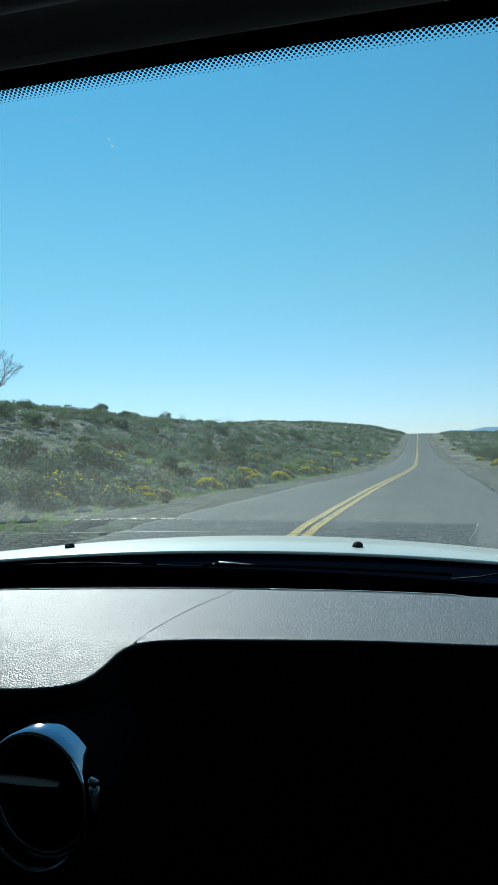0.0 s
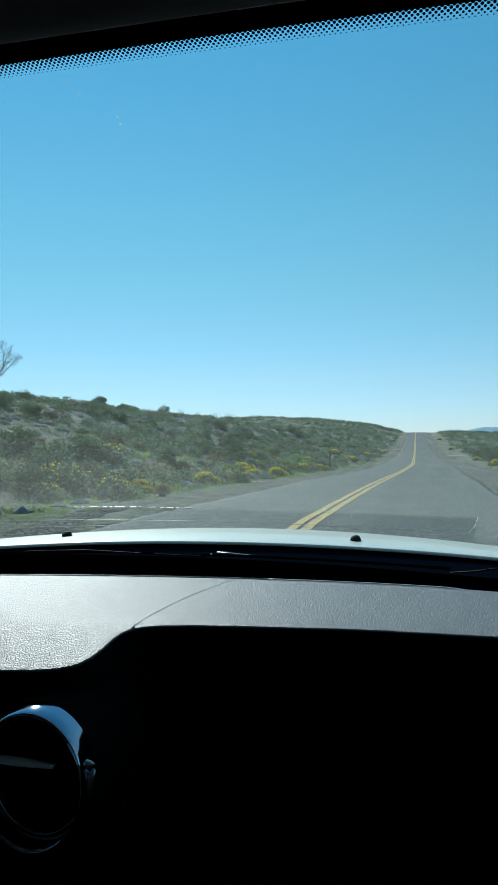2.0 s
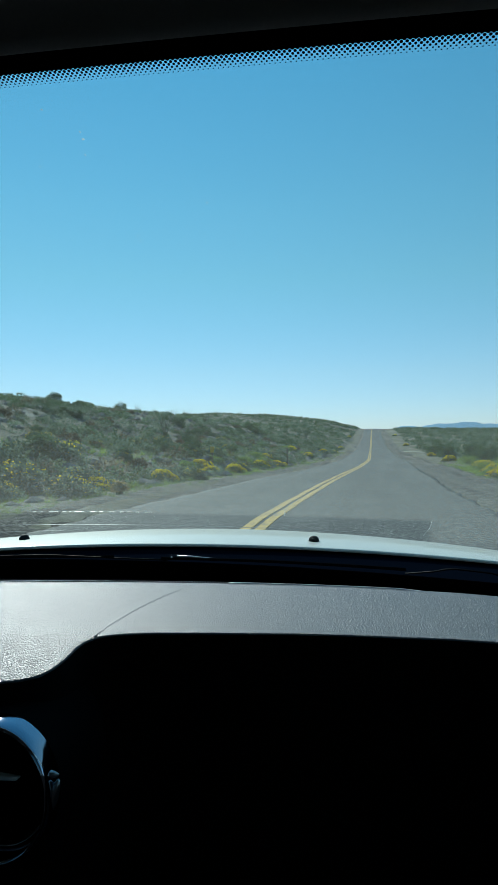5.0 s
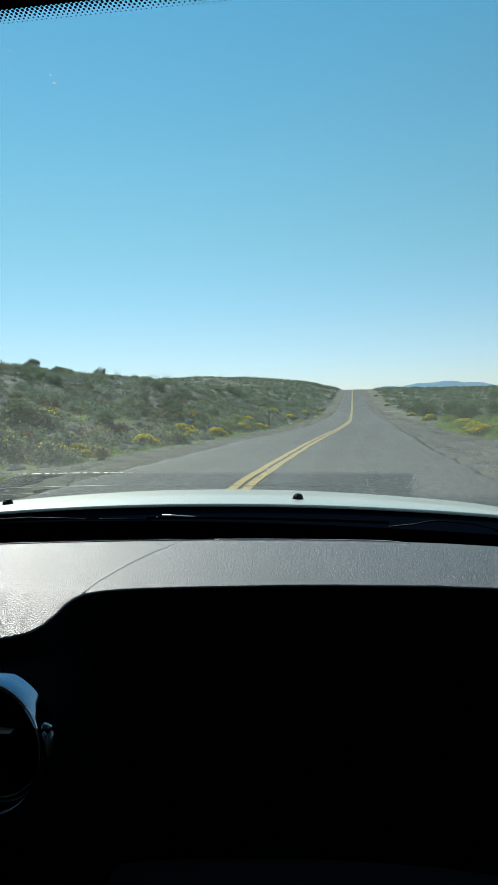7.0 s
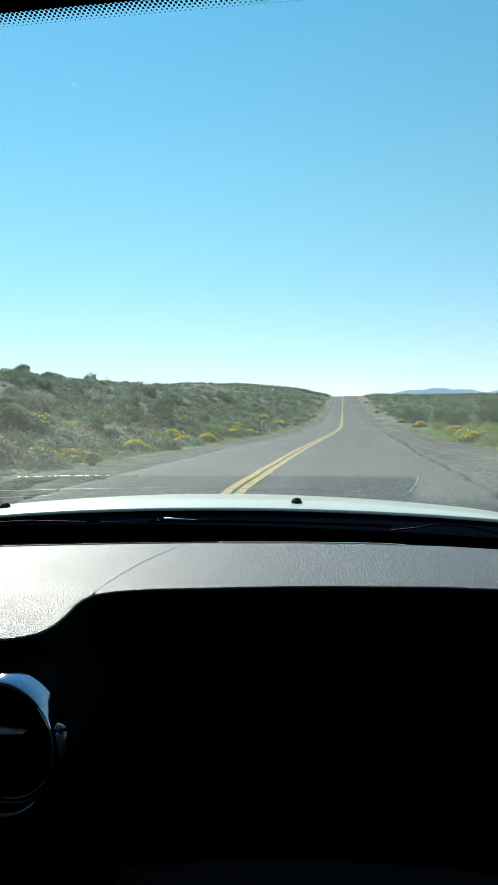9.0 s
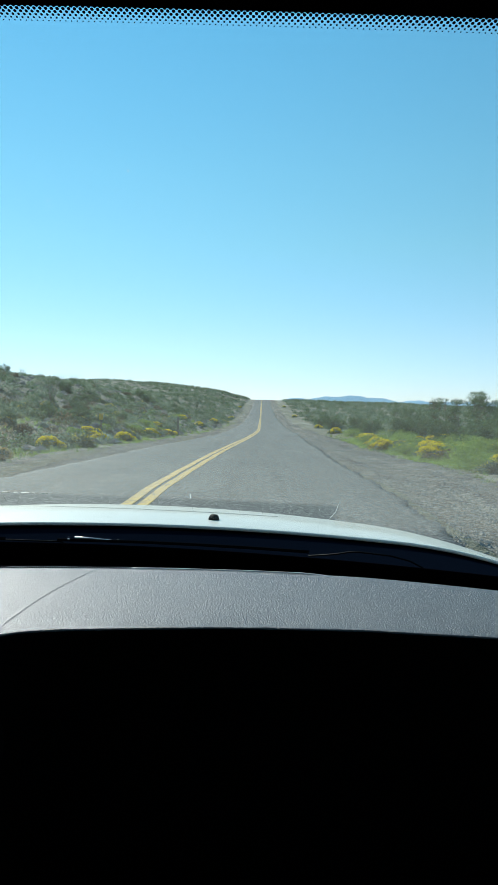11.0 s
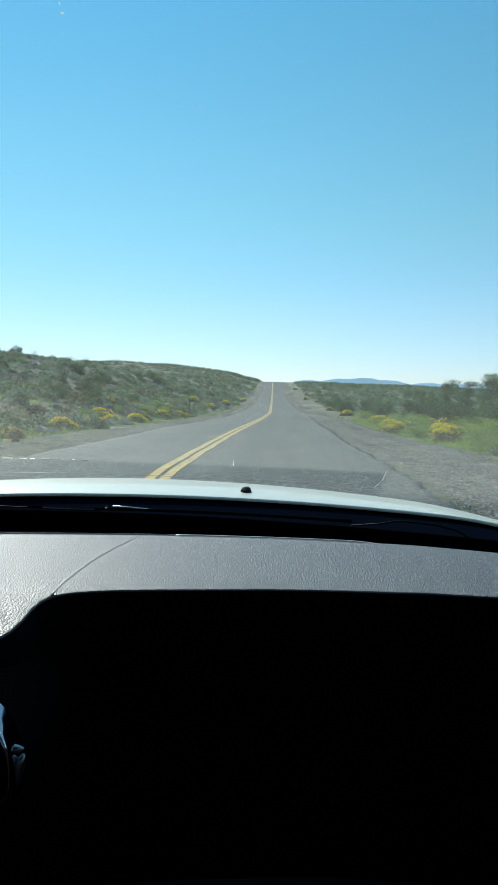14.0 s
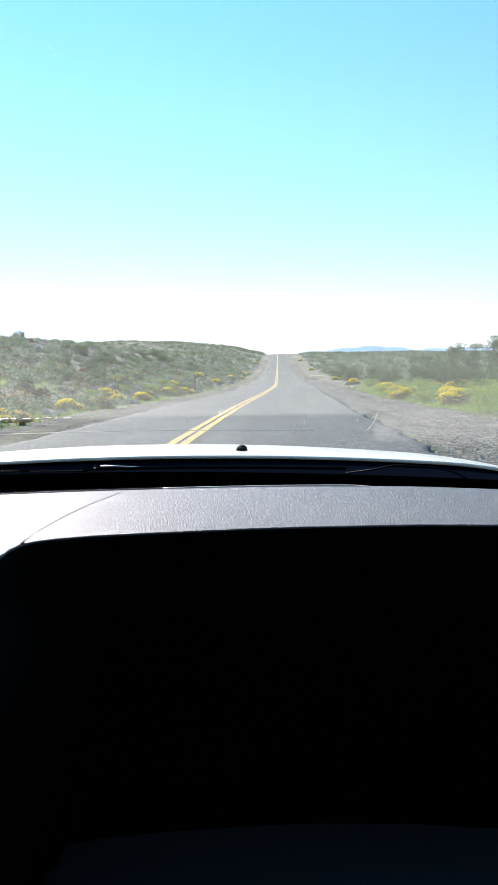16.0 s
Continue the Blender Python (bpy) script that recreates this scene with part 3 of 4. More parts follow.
for row, rad in enumerate((0.00098, 0.00088, 0.00078, 0.00066, 0.0005, 0.00034)):
    for k in range(-190, 280):
        x = (k + 0.5 * (row % 2)) * 0.0027
        s = -0.0024 + row * 0.002
        c0 = Vector(screen(x, s, -0.004))
        u = (Vector(screen(x + 0.001, s, -0.004)) - c0).normalized()
        v = (Vector(screen(x, s + 0.001, -0.004)) - c0).normalized()
        n0 = len(dots_v)
        dots_v += [c0 + (u * math.cos(a * math.pi / 4) + v * math.sin(a * math.pi / 4)) * rad for a in range(8)]
        dots_f.append(tuple(range(n0, n0 + 8)))
tagged(part("printed_dots", (dots_v, dots_f), M_FRIT, scr, "fading rows of small black printed dots"), kind="stuff")

# Cowl, wipers
part("cowl", slab(lambda x, c: (x, 0.14 - 0.31 * x * x + (hood_rear(x) + 0.02 - 0.14 + 0.31 * x * x) * c, 0.985 + (hood_z(x, hood_rear(x)) - 0.005 - 0.985) * c ** 0.8), lin(-0.8, 0.8, 41), lin(0, 1, 9), (0, 0, -0.01)), M_COWL, car, "black plastic cowl under the bonnet's rear edge, navy sky sheen painted in", True)


def wiper(pivot_x, arm, blade, glint, label):
    """Arm and blade lie along the foot of the glass; each row is x, s on the screen."""
    w = part("wiper", tube([screen(pivot_x, 0.95, 0.004), screen(pivot_x, 0.94, 0.02)], 0.011, 10), M_WIPER, car, label)
    part("arm", tube([screen(x, s, 0.0012) for x, s in arm], 0.0011, 8), M_WIPER, w, "", True)
    part("blade", join(tube([screen(x, s, 0.003) for x, s in blade], 0.0015, 6), tube([screen(x, s, 0.0015) for x, s in blade], 0.0012, 5)), M_BLADE, w, "", True)
    n = len(glint)
    # bright strip added where the sun glints along the dark blade
    part("glint_strip", tube([screen(x, s, 0.004) for x, s in glint], [0.0011 * (1 - 0.5 * k / (n - 1)) for k in range(n)], 6), M_SATIN, w, "thin bright strip added for the glint along the blade", True)
    part("clip", box(*screen(glint[0][0] - 0.009, glint[0][1] + 0.004, 0.003), 0.0036, 0.0022, 0.0022, 0.0008), M_LIP, w)


wiper(0.12, [(0.12, 0.93), (0.075, 0.876), (0.0, 0.874), (-0.1, 0.8655), (-0.19, 0.87), (-0.215, 0.884)], [(-0.6 + 0.05 * i, 0.884 - 0.001 * i) for i in range(13)],
      [(-0.0925, 0.8745), (-0.07, 0.875), (-0.0476, 0.8765), (-0.03, 0.879), (-0.0143, 0.8805)], "black wiper resting at the foot of the windscreen")
wiper(0.56, [(0.556, 0.945), (0.552, 0.91), (0.54, 0.878), (0.518, 0.856), (0.495, 0.846), (0.457, 0.844), (0.446, 0.848), (0.432, 0.858), (0.4, 0.872)], [(0.07 + 0.03 * i, 0.873 - 0.001 * i) for i in range(12)],
      [(0.0945, 0.866), (0.11, 0.867), (0.1383, 0.8705), (0.155, 0.8722), (0.173, 0.874)], "black wiper resting at the foot of the windscreen")


# Marks on the glass: a broken line, two fine streaks, a tick and a bent hairline
def streak(pts, rad):
    return tube([screen(x, s, 0.005) for x, s in pts], rad, 5)


marks, x = [], -0.075
dash_rng = random.Random(4)
while x < 0.085:
    w = dash_rng.choice((0.003, 0.005, 0.009, 0.013))
    marks.append(streak([(x, 0.7345), (x + w, 0.7342)], 0.0006))
    x += w + dash_rng.choice((0.004, 0.006, 0.008))
for k in range(26):
    x = -0.27 + 0.68 * k / 25 + dash_rng.uniform(-0.014, 0.014)
    q = dash_rng.uniform(0.737, 0.755)
    marks.append(streak([(x, q), (x + 0.0004, q + dash_rng.uniform(0.004, 0.016))], 0.00013))
marks += [streak([(-0.3 + 0.055 * i, 0.778 - 0.0009 * i) for i in range(13)], 0.00024), streak([(-0.3 + 0.05 * i, 0.806 - 0.0028 * i) for i in range(6)], 0.00015)]
tagged(part("pale_marks", join(*marks), M_LIP, scr, "pale broken line, fine streaks and ticks on the glass"), kind="stuff")

# Thin dried flakes and a painted reflection: the sun through them makes them glow a little
def flake(pts, w):
    v, f = [], []
    for x, q in pts:
        v += [screen(x - w, q, 0.006), screen(x + w, q, 0.006)]
    for k in range(len(pts) - 1):
        f.append((2 * k, 2 * k + 1, 2 * k + 3, 2 * k + 2))
    return v, f


# the second, bent one is the slot lip's mirrored end, drawn as a line
flakes = [flake([(0.2575, 0.722), (0.257, 0.733)], 0.0004), flake([(0.4251, 0.722), (0.4235, 0.745), (0.417, 0.767)], 0.00014)]
flakes += [flake([(x, q), (x + dx, q + 0.0014)], w) for x, q, dx, w in ((0.199, 0.176, 0.0008, 0.0004), (0.2, 0.183, 0.0004, 0.0003), (0.256, 0.141, 0.0003, 0.0004), (0.1727, 0.036, 0.0005, 0.0005), (0.19, 0.059, 0.0004, 0.0004), (0.19, 0.066, 0.0004, 0.0008), (0.1535, 0.09, 0.0004, 0.0003), (0.187, 0.0816, 0.0003, 0.0003))]
tagged(part("flakes_and_reflection", join(*flakes), leaf_mat("pale_glass_mark", ((0.0, (0.7, 0.72, 0.72)), (1.0, (0.85, 0.86, 0.85))), 0.5, 0.8), scr, "tiny pale dried specks and a painted reflection line on the glass"), kind="stuff")


# Dashboard
def far_edge(x):
    return max(-0.042 - (0.36 if x < 0.25 else 0.65) * (x - 0.25) ** 2, -0.165)


near = [(-0.78, -0.36), (-0.4, -0.383), (-0.1, -0.3915), (0.03, -0.391), (0.083, -0.39), (0.108, -0.387), (0.1245, -0.3825), (0.1355, -0.375), (0.141, -0.3625), (0.143, -0.347), (0.1435, -0.333),
        (0.1455, -0.3225), (0.1515, -0.3135), (0.165, -0.305), (0.187, -0.2985), (0.225, -0.293), (0.264, -0.289), (0.304, -0.285), (0.343, -0.283), (0.42, -0.284), (0.451, -0.288), (0.6, -0.295), (0.78, -0.315)]


def resample(pts, step):
    out = []
    for (a, b), (c, d) in zip(pts, pts[1:]):
        n = max(1, round(math.hypot(c - a, d - b) / step))
        out += [(a + (c - a) * i / n, b + (d - b) * i / n) for i in range(n)]
    return out + [pts[-1]]


edge = resample(near, 0.007)
lens = [0.0]
for (a, b), (c, d) in zip(edge, edge[1:]):
    lens.append(lens[-1] + math.hypot(c - a, d - b))
i_seam = min(range(len(edge)), key=lambda i: abs(edge[i][0] - 0.146) + abs(edge[i][1] + 0.317))
i_low = min(range(len(edge)), key=lambda i: abs(edge[i][0] - 0.105))


def far_x(i):
    """Where the line across the dash that starts at edge point i ends: straight ahead but for the S-bend, which fans in."""
    x = edge[i][0]
    if i <= i_low:
        return x
    if i <= i_seam:
        return edge[i_low][0] + (0.163 - edge[i_low][0]) * (i - i_low) / (i_seam - i_low)
    x0 = edge[i_seam][0]
    return 0.163 + (0.26 - 0.163) * (x - x0) / (0.26 - x0) if x < 0.26 else x


def top_z(x, y):
    """Height of the dash top: falls slightly towards the glass, raised a little over the centre."""
    z = 1.078 - 0.06 * max(y + 0.285, 0.0)
    if y < -0.31:
        z -= 0.15 * (-0.31 - y)
    return z - 0.02 * max(0.0, x - 0.45)


across = [0, 0.012, 0.03, 0.06, 0.1, 0.15, 0.22, 0.3, 0.4, 0.5, 0.6, 0.7, 0.8, 0.88, 0.94, 0.975, 1.0]


def dash_top(i, c):
    (xn, yn), xf = edge[i], far_x(i)
    # the outward way from the near edge, for the rounding
    a, b = edge[max(i - 2, 0)], edge[min(i + 2, len(edge) - 1)]
    n = Vector((b[1] - a[1], -(b[0] - a[0]), 0)).normalized()
    R = 0.0015
    if c < 0:
        w = -c * math.pi / 2
        off, dz = R * math.sin(w), R * (1 - math.cos(w))
        x, y = xn + n.x * (off - R), yn + n.y * (off - R)
        return x, y, top_z(x, y) - dz
    x0, y0 = xn - n.x * R, yn - n.y * R
    x, y = x0 + (xf - x0) * c, y0 + (far_edge(xf) - y0) * c
    z = top_z(x, y)
    if c > 0.96:
        z -= 0.02 * (c - 0.96)
    return x, y, z


def dash_extra(i, c):
    if c <= 1.0:
        return dash_top(i, c)
    x, y, z = dash_top(i, 1.0)
    return x, y + 0.004, z - 0.03 * (c - 1.0) * 10


dash = part("dashboard", grid(dash_extra, range(len(edge)), [-1.0, -0.8, -0.6, -0.4, -0.2] + across + [1.1, 1.5], True), M_DASH, car, "black leather-grained dashboard top, shiny in the sun", True)
seam_line = [(0.15 + 0.0125 * k / 14 - 0.0075 * math.sin(math.pi * k / 14), -0.313 + 0.261 * k / 14) for k in range(15)]
part("seam", tube([(x, y, top_z(x, y) - 0.0021) for x, y in seam_line], 0.0026, 24), M_DASH, dash, "fine seam between two pads", True)


def fascia(i, c):
    x, y, z = dash_top(i, -1.0)
    return x, y + 0.012 * min(c * 4, 1), z - c * 0.24


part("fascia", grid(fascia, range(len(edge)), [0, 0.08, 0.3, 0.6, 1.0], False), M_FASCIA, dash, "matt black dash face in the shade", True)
# glovebox lid and lower trim
part("glovebox_lid", join(box(0.463, -0.3, 0.738, 0.63, 0.09, 0.22, 0.012)), M_LOWER, dash, "charcoal glovebox lid")
part("lower_trim", join(box(-0.322, -0.34, 0.738, 0.925, 0.09, 0.22, 0.012)), M_LOWER, dash, "charcoal centre trim")
part("footwell_panel", box(0, -0.22, 0.45, 1.5, 0.1, 0.5, 0.01), M_CABIN, dash)

# Demister slot and its pale lip behind the pads
lip = [(x, far_edge(x) - 0.004, top_z(x, far_edge(x)) + 0.0008) for x in lin(0.2, 0.385, 30)]
lip += [(0.398, far_edge(0.398) - 0.0055, lip[-1][2]), (0.408, far_edge(0.408) - 0.009, lip[-1][2]), (0.415, far_edge(0.415) - 0.0145, lip[-1][2] + 0.0004)]
part("demister_lip", tube(lip, 0.0008, 6), M_LIP, dash, "thin pale lip of the demister slot", True)
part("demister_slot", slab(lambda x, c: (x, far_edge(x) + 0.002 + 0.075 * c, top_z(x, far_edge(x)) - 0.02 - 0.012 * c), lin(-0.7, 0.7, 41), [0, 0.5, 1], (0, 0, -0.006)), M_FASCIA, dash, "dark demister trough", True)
bead_v = [box(x, far_edge(x) + 0.0005, top_z(x, far_edge(x)) + 0.0004, 0.0008, 0.0008, 0.0007) for x in lin(-0.3, 0.26, 300)]
tagged(part("demister_teeth", join(*bead_v), M_SATIN, dash, "row of tiny pale teeth along the slot"), kind="stuff")
part("sensor", box(0.285, 0.06, 1.034, 0.012, 0.01, 0.006, 0.001), M_LOWER, dash, "small sensor nub behind the pads")

# Round air vent in a chrome ring
VX, VY, VZ = 0.1222, -0.3915, 1.0055
oval = Matrix.Translation((VX, VY, VZ)) @ Matrix.Diagonal((0.9, 1.0, 1.05, 1.0))
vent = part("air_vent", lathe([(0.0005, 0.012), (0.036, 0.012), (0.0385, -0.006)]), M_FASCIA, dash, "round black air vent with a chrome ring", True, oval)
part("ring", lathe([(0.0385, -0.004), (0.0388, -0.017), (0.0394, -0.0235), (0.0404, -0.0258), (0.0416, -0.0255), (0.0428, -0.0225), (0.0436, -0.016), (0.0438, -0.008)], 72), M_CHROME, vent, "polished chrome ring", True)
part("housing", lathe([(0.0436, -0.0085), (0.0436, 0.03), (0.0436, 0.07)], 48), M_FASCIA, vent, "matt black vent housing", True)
part("inner_ring", lathe([(0.0362, -0.004), (0.0366, -0.011), (0.0371, -0.012), (0.0376, -0.009)], 64), M_SATIN, vent, "thin silver inner ring", True)
# a sliver of sunlight on the vane, built as a pale bar
bar = [(-0.034 + 0.0553 * k / 14, 0.0022 * math.sin(math.pi * (0.12 + 0.88 * k / 14)) ** 0.9) for k in range(15)]
part("sunlit_bar", slab(lambda k, c: (bar[k][0], -0.022 - 0.006 * c, 0.0135 + bar[k][1] * (0.62 - 1.24 * c) - 0.001 * k / 14), range(15), [0, 1], (0, 0.0006, -0.0005)), grainy("painted_sunlit_silver", (0.72, 0.73, 0.74), (0.8, 0.81, 0.82), 0.4, 0.0, 120, 0.03, 0.0004), vent, "pale bar across the vanes, painted for a sliver of sun", True)
for dz in (-0.022, -0.011, 0.017):
    part("vane", box(0, 0.006, dz, 0.055, 0.012, 0.0022, 0.0008), M_FASCIA, vent)
part("knob", lathe([(0.0004, -0.002), (0.0032, -0.002), (0.004, 0.001), (0.004, 0.004)], 24), M_FASCIA, vent, "small round vent knob", True, Matrix.Translation((0.0, 0.0, 0.0265)))
# two chrome tabs that taper away from the ring, the lower one longer and curved down along it
def tab(points):
    return tube([(0.0425 * f * math.cos(radians(a)), -0.0165, 0.0425 * f * math.sin(radians(a))) for a, f, w in points], [w for a, f, w in points], 10)


part("tab", tab([(17, 0.96, 0.0022), (16.5, 1.0, 0.0027), (15.5, 1.07, 0.002), (14.5, 1.14, 0.0008)]), M_SATIN, vent, "short chrome tab at the ring's side", True)
part("tab", tab([(11, 1.12, 0.0012), (7, 1.07, 0.0026), (1, 1.03, 0.0031), (-6, 1.01, 0.0025), (-14, 0.99, 0.001)]), M_SATIN, vent, "curved chrome tab at the ring's side", True)

# Header trim, headliner and the closed cabin
part("header_trim", slab(lambda x, c: (x, screen(x, -0.008)[1] - 0.012 - 0.085 * c, screen(x, -0.008)[2] + 0.002 + 0.024 * c - 0.012 * math.sin(math.pi * min(c * 5, 1))), lin(-0.76, 0.76, 31), [0, 0.05, 0.1, 0.15, 0.2, 0.4, 0.7, 1], (0, 0, 0.012)), M_LINER, car, "dark grey header trim above the glass", True)
part("header_edge", tube([(x, screen(x, -0.008)[1] - 0.043, screen(x, -0.008)[2] + 0.0085) for x in lin(-0.74, 0.74, 31)], 0.0028, 10), M_EDGE, car, "soft pale edge roll between trim and headliner", True)
part("headliner", slab(lambda x, y: (x, y, 1.464 - 0.05 * x * x - (0.01 if y > -0.57 else 0)), lin(-0.76, 0.76, 21), [-0.56, -0.565, -0.575, -0.65, -1.2, -2.2, -3.1], (0, 0, 0.02)), M_LINER, car, "dark grey cloth headliner", True)
part("roof", slab(lambda x, y: (x, y, 1.53 - 0.08 * x * x), lin(-0.8, 0.8, 17), [-0.43, -0.5, -1.2, -2.2, -3.2], (0, 0, 0.02)), M_WHITE, car, "white roof", True)
for sgn in (-1, 1):
    part("side_lining", box(sgn * 0.79, -1.72, 0.705, 0.03, 2.9, 0.67, 0.01), M_CABIN, car)
    part("roof_rail", box(sgn * 0.79, -1.72, 1.445, 0.03, 2.9, 0.05, 0.01), M_CABIN, car)
    for py in (-0.62, -1.35, -2.3, -3.1):
        part("door_pillar", box(sgn * 0.79, py, 1.23, 0.03, 0.09, 0.4, 0.01), M_CABIN, car)
    part("pillar", tube([(sgn * 0.775, -0.5, 1.44), (sgn * 0.79, -0.3, 1.29), (sgn * 0.82, 0.04, 1.0), (sgn * 0.83, 0.14, 0.9)], [0.04, 0.042, 0.05, 0.05], 10), M_WHITE, car, "white windscreen pillar", True)
    part("side_panel", box(sgn * 0.875, -1.5, 0.68, 0.09, 3.4, 0.66, 0.03), M_WHITE, car, "white body side")
    part("side_window", box(sgn * 0.835, -1.8, 1.24, 0.03, 2.7, 0.42, 0.01), M_DARKGLASS, car, "dark side glass")
    for wy in (0.72, -2.3):
        wheel = part("wheel", lathe([(0.0, -0.1), (0.2, -0.09), (0.22, -0.1), (0.22, 0.1), (0.0, 0.1)], 28), M_SATIN, car, "silver wheel", True, Matrix.Translation((sgn * 0.8, wy, 0.365)) @ pose(0, 0, 0, 0, 0, 90))
        part("tyre", lathe([(0.22, -0.1), (0.3, -0.115), (0.35, -0.1), (0.365, -0.06), (0.365, 0.06), (0.35, 0.1), (0.3, 0.115), (0.22, 0.1)], 36), M_RUBBER, wheel, "black tyre", True)
part("rear_wall", box(0, -3.17, 1.0, 1.6, 0.06, 1.1, 0.02), M_CABIN, car)
part("tailgate", box(0, -3.24, 0.95, 1.72, 0.06, 1.2, 0.03), M_WHITE, car, "white tailgate")
part("cabin_floor", box(0, -1.5, 0.36, 1.66, 3.5, 0.05, 0.01), M_CABIN, car)
part("underbody", box(0, 0.55, 0.5, 1.3, 1.3, 0.35, 0.03), M_CABIN, car)
part("firewall", box(0, 0.06, 0.72, 1.56, 0.03, 0.5, 0.005), M_CABIN, car)

# ---- plants, stones and small things by the road ----
def leaves(n, rx, rz, size, low=0.0, shell=0.55, long=1.8, tri=False):
    """A mound of n small pointed leaves, as arrays; tri: half leaves, for far scrub."""
    d = RNG.normal(size=(n, 3))
    d /= np.linalg.norm(d, axis=1)[:, None]
    d[:, 2] = np.abs(d[:, 2])
    lump = 1 + 0.22 * np.sin(d[:, 0] * 4.1 + rx * 9) * np.cos(d[:, 1] * 3.7 + rz * 5)
    r = (shell + (1 - shell) * RNG.random(n) ** 0.5) * lump
    c = d * r[:, None] * np.array([rx, rx, rz]) + np.array([0, 0, low])
    a = RNG.normal(size=(n, 3)) + d * 0.8
    a /= np.linalg.norm(a, axis=1)[:, None]
    b = np.cross(a, RNG.normal(size=(n, 3)))
    b /= np.linalg.norm(b, axis=1)[:, None]
    s = size * (0.6 + 0.8 * RNG.random(n))[:, None]
    if tri:
        V = np.stack([c - b * s * 0.55, c + b * s * 0.55, c + a * s * long * 0.7], 1).reshape(-1, 3)
        return V, np.arange(3 * n).reshape(n, 3)
    V = np.stack([c - a * s * long / 2, c + b * s / 2, c + a * s * long / 2, c - b * s / 2], 1).reshape(-1, 3)
    return V, np.arange(4 * n).reshape(n, 4)


def cat(*g):
    vs, fs, n = [], [], 0
    for v, f in g:
        vs.append(np.asarray(v, float))
        fs.append(np.asarray(f) + n)
        n += len(v)
    return np.concatenate(vs), np.concatenate(fs)


def stems(n, rx, rz, rad=0.008, sides=4):
    gs = []
    for _ in range(n):
        a, o = RNG.uniform(0, 2 * math.pi), RNG.uniform(0.3, 0.95)
        x, y = rx * o * math.cos(a), rx * o * math.sin(a)
        h = rz * math.sqrt(max(0.1, 1 - o * o)) * RNG.uniform(0.8, 1.05)
        gs.append(tube([(x * 0.05, y * 0.05, -0.05), (x * 0.45, y * 0.45, h * 0.5), (x, y, h)], [rad * 1.4, rad, rad * 0.4], sides, False))
    return join(*gs)


def flowers(n, rx, rz, size):
    """Small daisy heads held above a mound."""
    a, o = RNG.uniform(0, 2 * math.pi, n), np.sqrt(RNG.random(n)) * 1.05
    side = RNG.uniform(0, 2 * math.pi)
    keep = RNG.random(n) < 0.45 + 0.55 * np.cos(a - side) * 0.6 + 0.3
    a, o = a[keep], o[keep]
    n = len(a)
    z = rz * (1.02 + 0.2 * RNG.random(n)) * np.sqrt(np.clip(1.15 - o * o, 0.04, 1))
    c = np.stack([rx * o * np.cos(a), rx * o * np.sin(a), z], 1)
    up = RNG.normal(size=(n, 3)) * 0.6 + np.array([0, 0, 1])
    up /= np.linalg.norm(up, axis=1)[:, None]
    u = np.cross(up, [1, 0.2, 0.1])
    u /= np.linalg.norm(u, axis=1)[:, None]
    v = np.cross(up, u)
    s = size * (0.7 + 0.6 * RNG.random(n))[:, None]
    V = np.stack([c + (u * math.cos(k * math.pi / 3) + v * math.sin(k * math.pi / 3)) * s / 2 for k in range(6)], 1).reshape(-1, 3)
    F = (np.arange(n)[:, None] * 6 + np.array([0, 1, 2, 3, 4, 5])[None, :])
    return V, F


def at(x, y, turn=0.0, s=1.0, sink=0.03):
    """A place x metres beside the car's line, carried along by the road's bend."""
    x = x + float(bend(y))
    return Matrix.Translation((x, y, ground_at(x, y) - sink)) @ pose(0, 0, 0, 0, 0, turn) @ Matrix.Scale(s, 4)


def make_brittlebush(r, bloom, lean):
    t = thing("brittlebush", (0, -500, -60), "rounded grey-green brittlebush covered in yellow flowers" if bloom > 200 else "rounded grey-green brittlebush with a few yellow flowers", "bush", "roadside bushes")
    part("stems", stems(16, r * 0.9, r * 0.75), M_BARK, t)
    mounds = [(0, 0, 1.0, 0.8), (0.62 * lean, 0.25, 0.66, 0.5), (-0.5 * lean, -0.4, 0.55, 0.42), (-0.2, 0.62 * lean, 0.5, 0.62)]
    green, heads = [], []
    for k, (mx, my, a, b) in enumerate(mounds):
        v, f = leaves(int(760 * a * a), r * a, r * b, 0.05)
        green.append((v + np.array([mx * r, my * r, 0]), f))
        if k != 2:
            v, f = flowers(int(bloom * 4.4 * a * a), r * a * 0.86, r * b * 0.95, 0.03)
            heads.append((v + np.array([mx * r, my * r, 0]), f))
    part("foliage", cat(*green), M_SAGE, t)
    tagged(part("flowers", cat(*heads), M_YELLOW, t, "bright yellow flower heads"), kind="stuff")
    return t


def make_creosote(r, h):
    t = thing("creosote_bush", (0, -500, -60), "loose dark olive-green creosote bush", "bush", "roadside bushes")
    part("stems", stems(24, r * 0.85, h * 0.95, 0.011), M_BARK, t)
    gs = [leaves(2100, r, h, 0.046, 0.05, 0.3, 1.6)]
    for _ in range(8):
        v, f = leaves(120, r * 0.32, h * 0.3, 0.045, 0, 0.2)
        a = RNG.uniform(0, 6.28)
        gs.append((v + np.array([r * 0.75 * math.cos(a), r * 0.75 * math.sin(a), h * RNG.uniform(0.35, 0.7)]), f))
    part("foliage", cat(*gs), M_OLIVE, t)
    return t


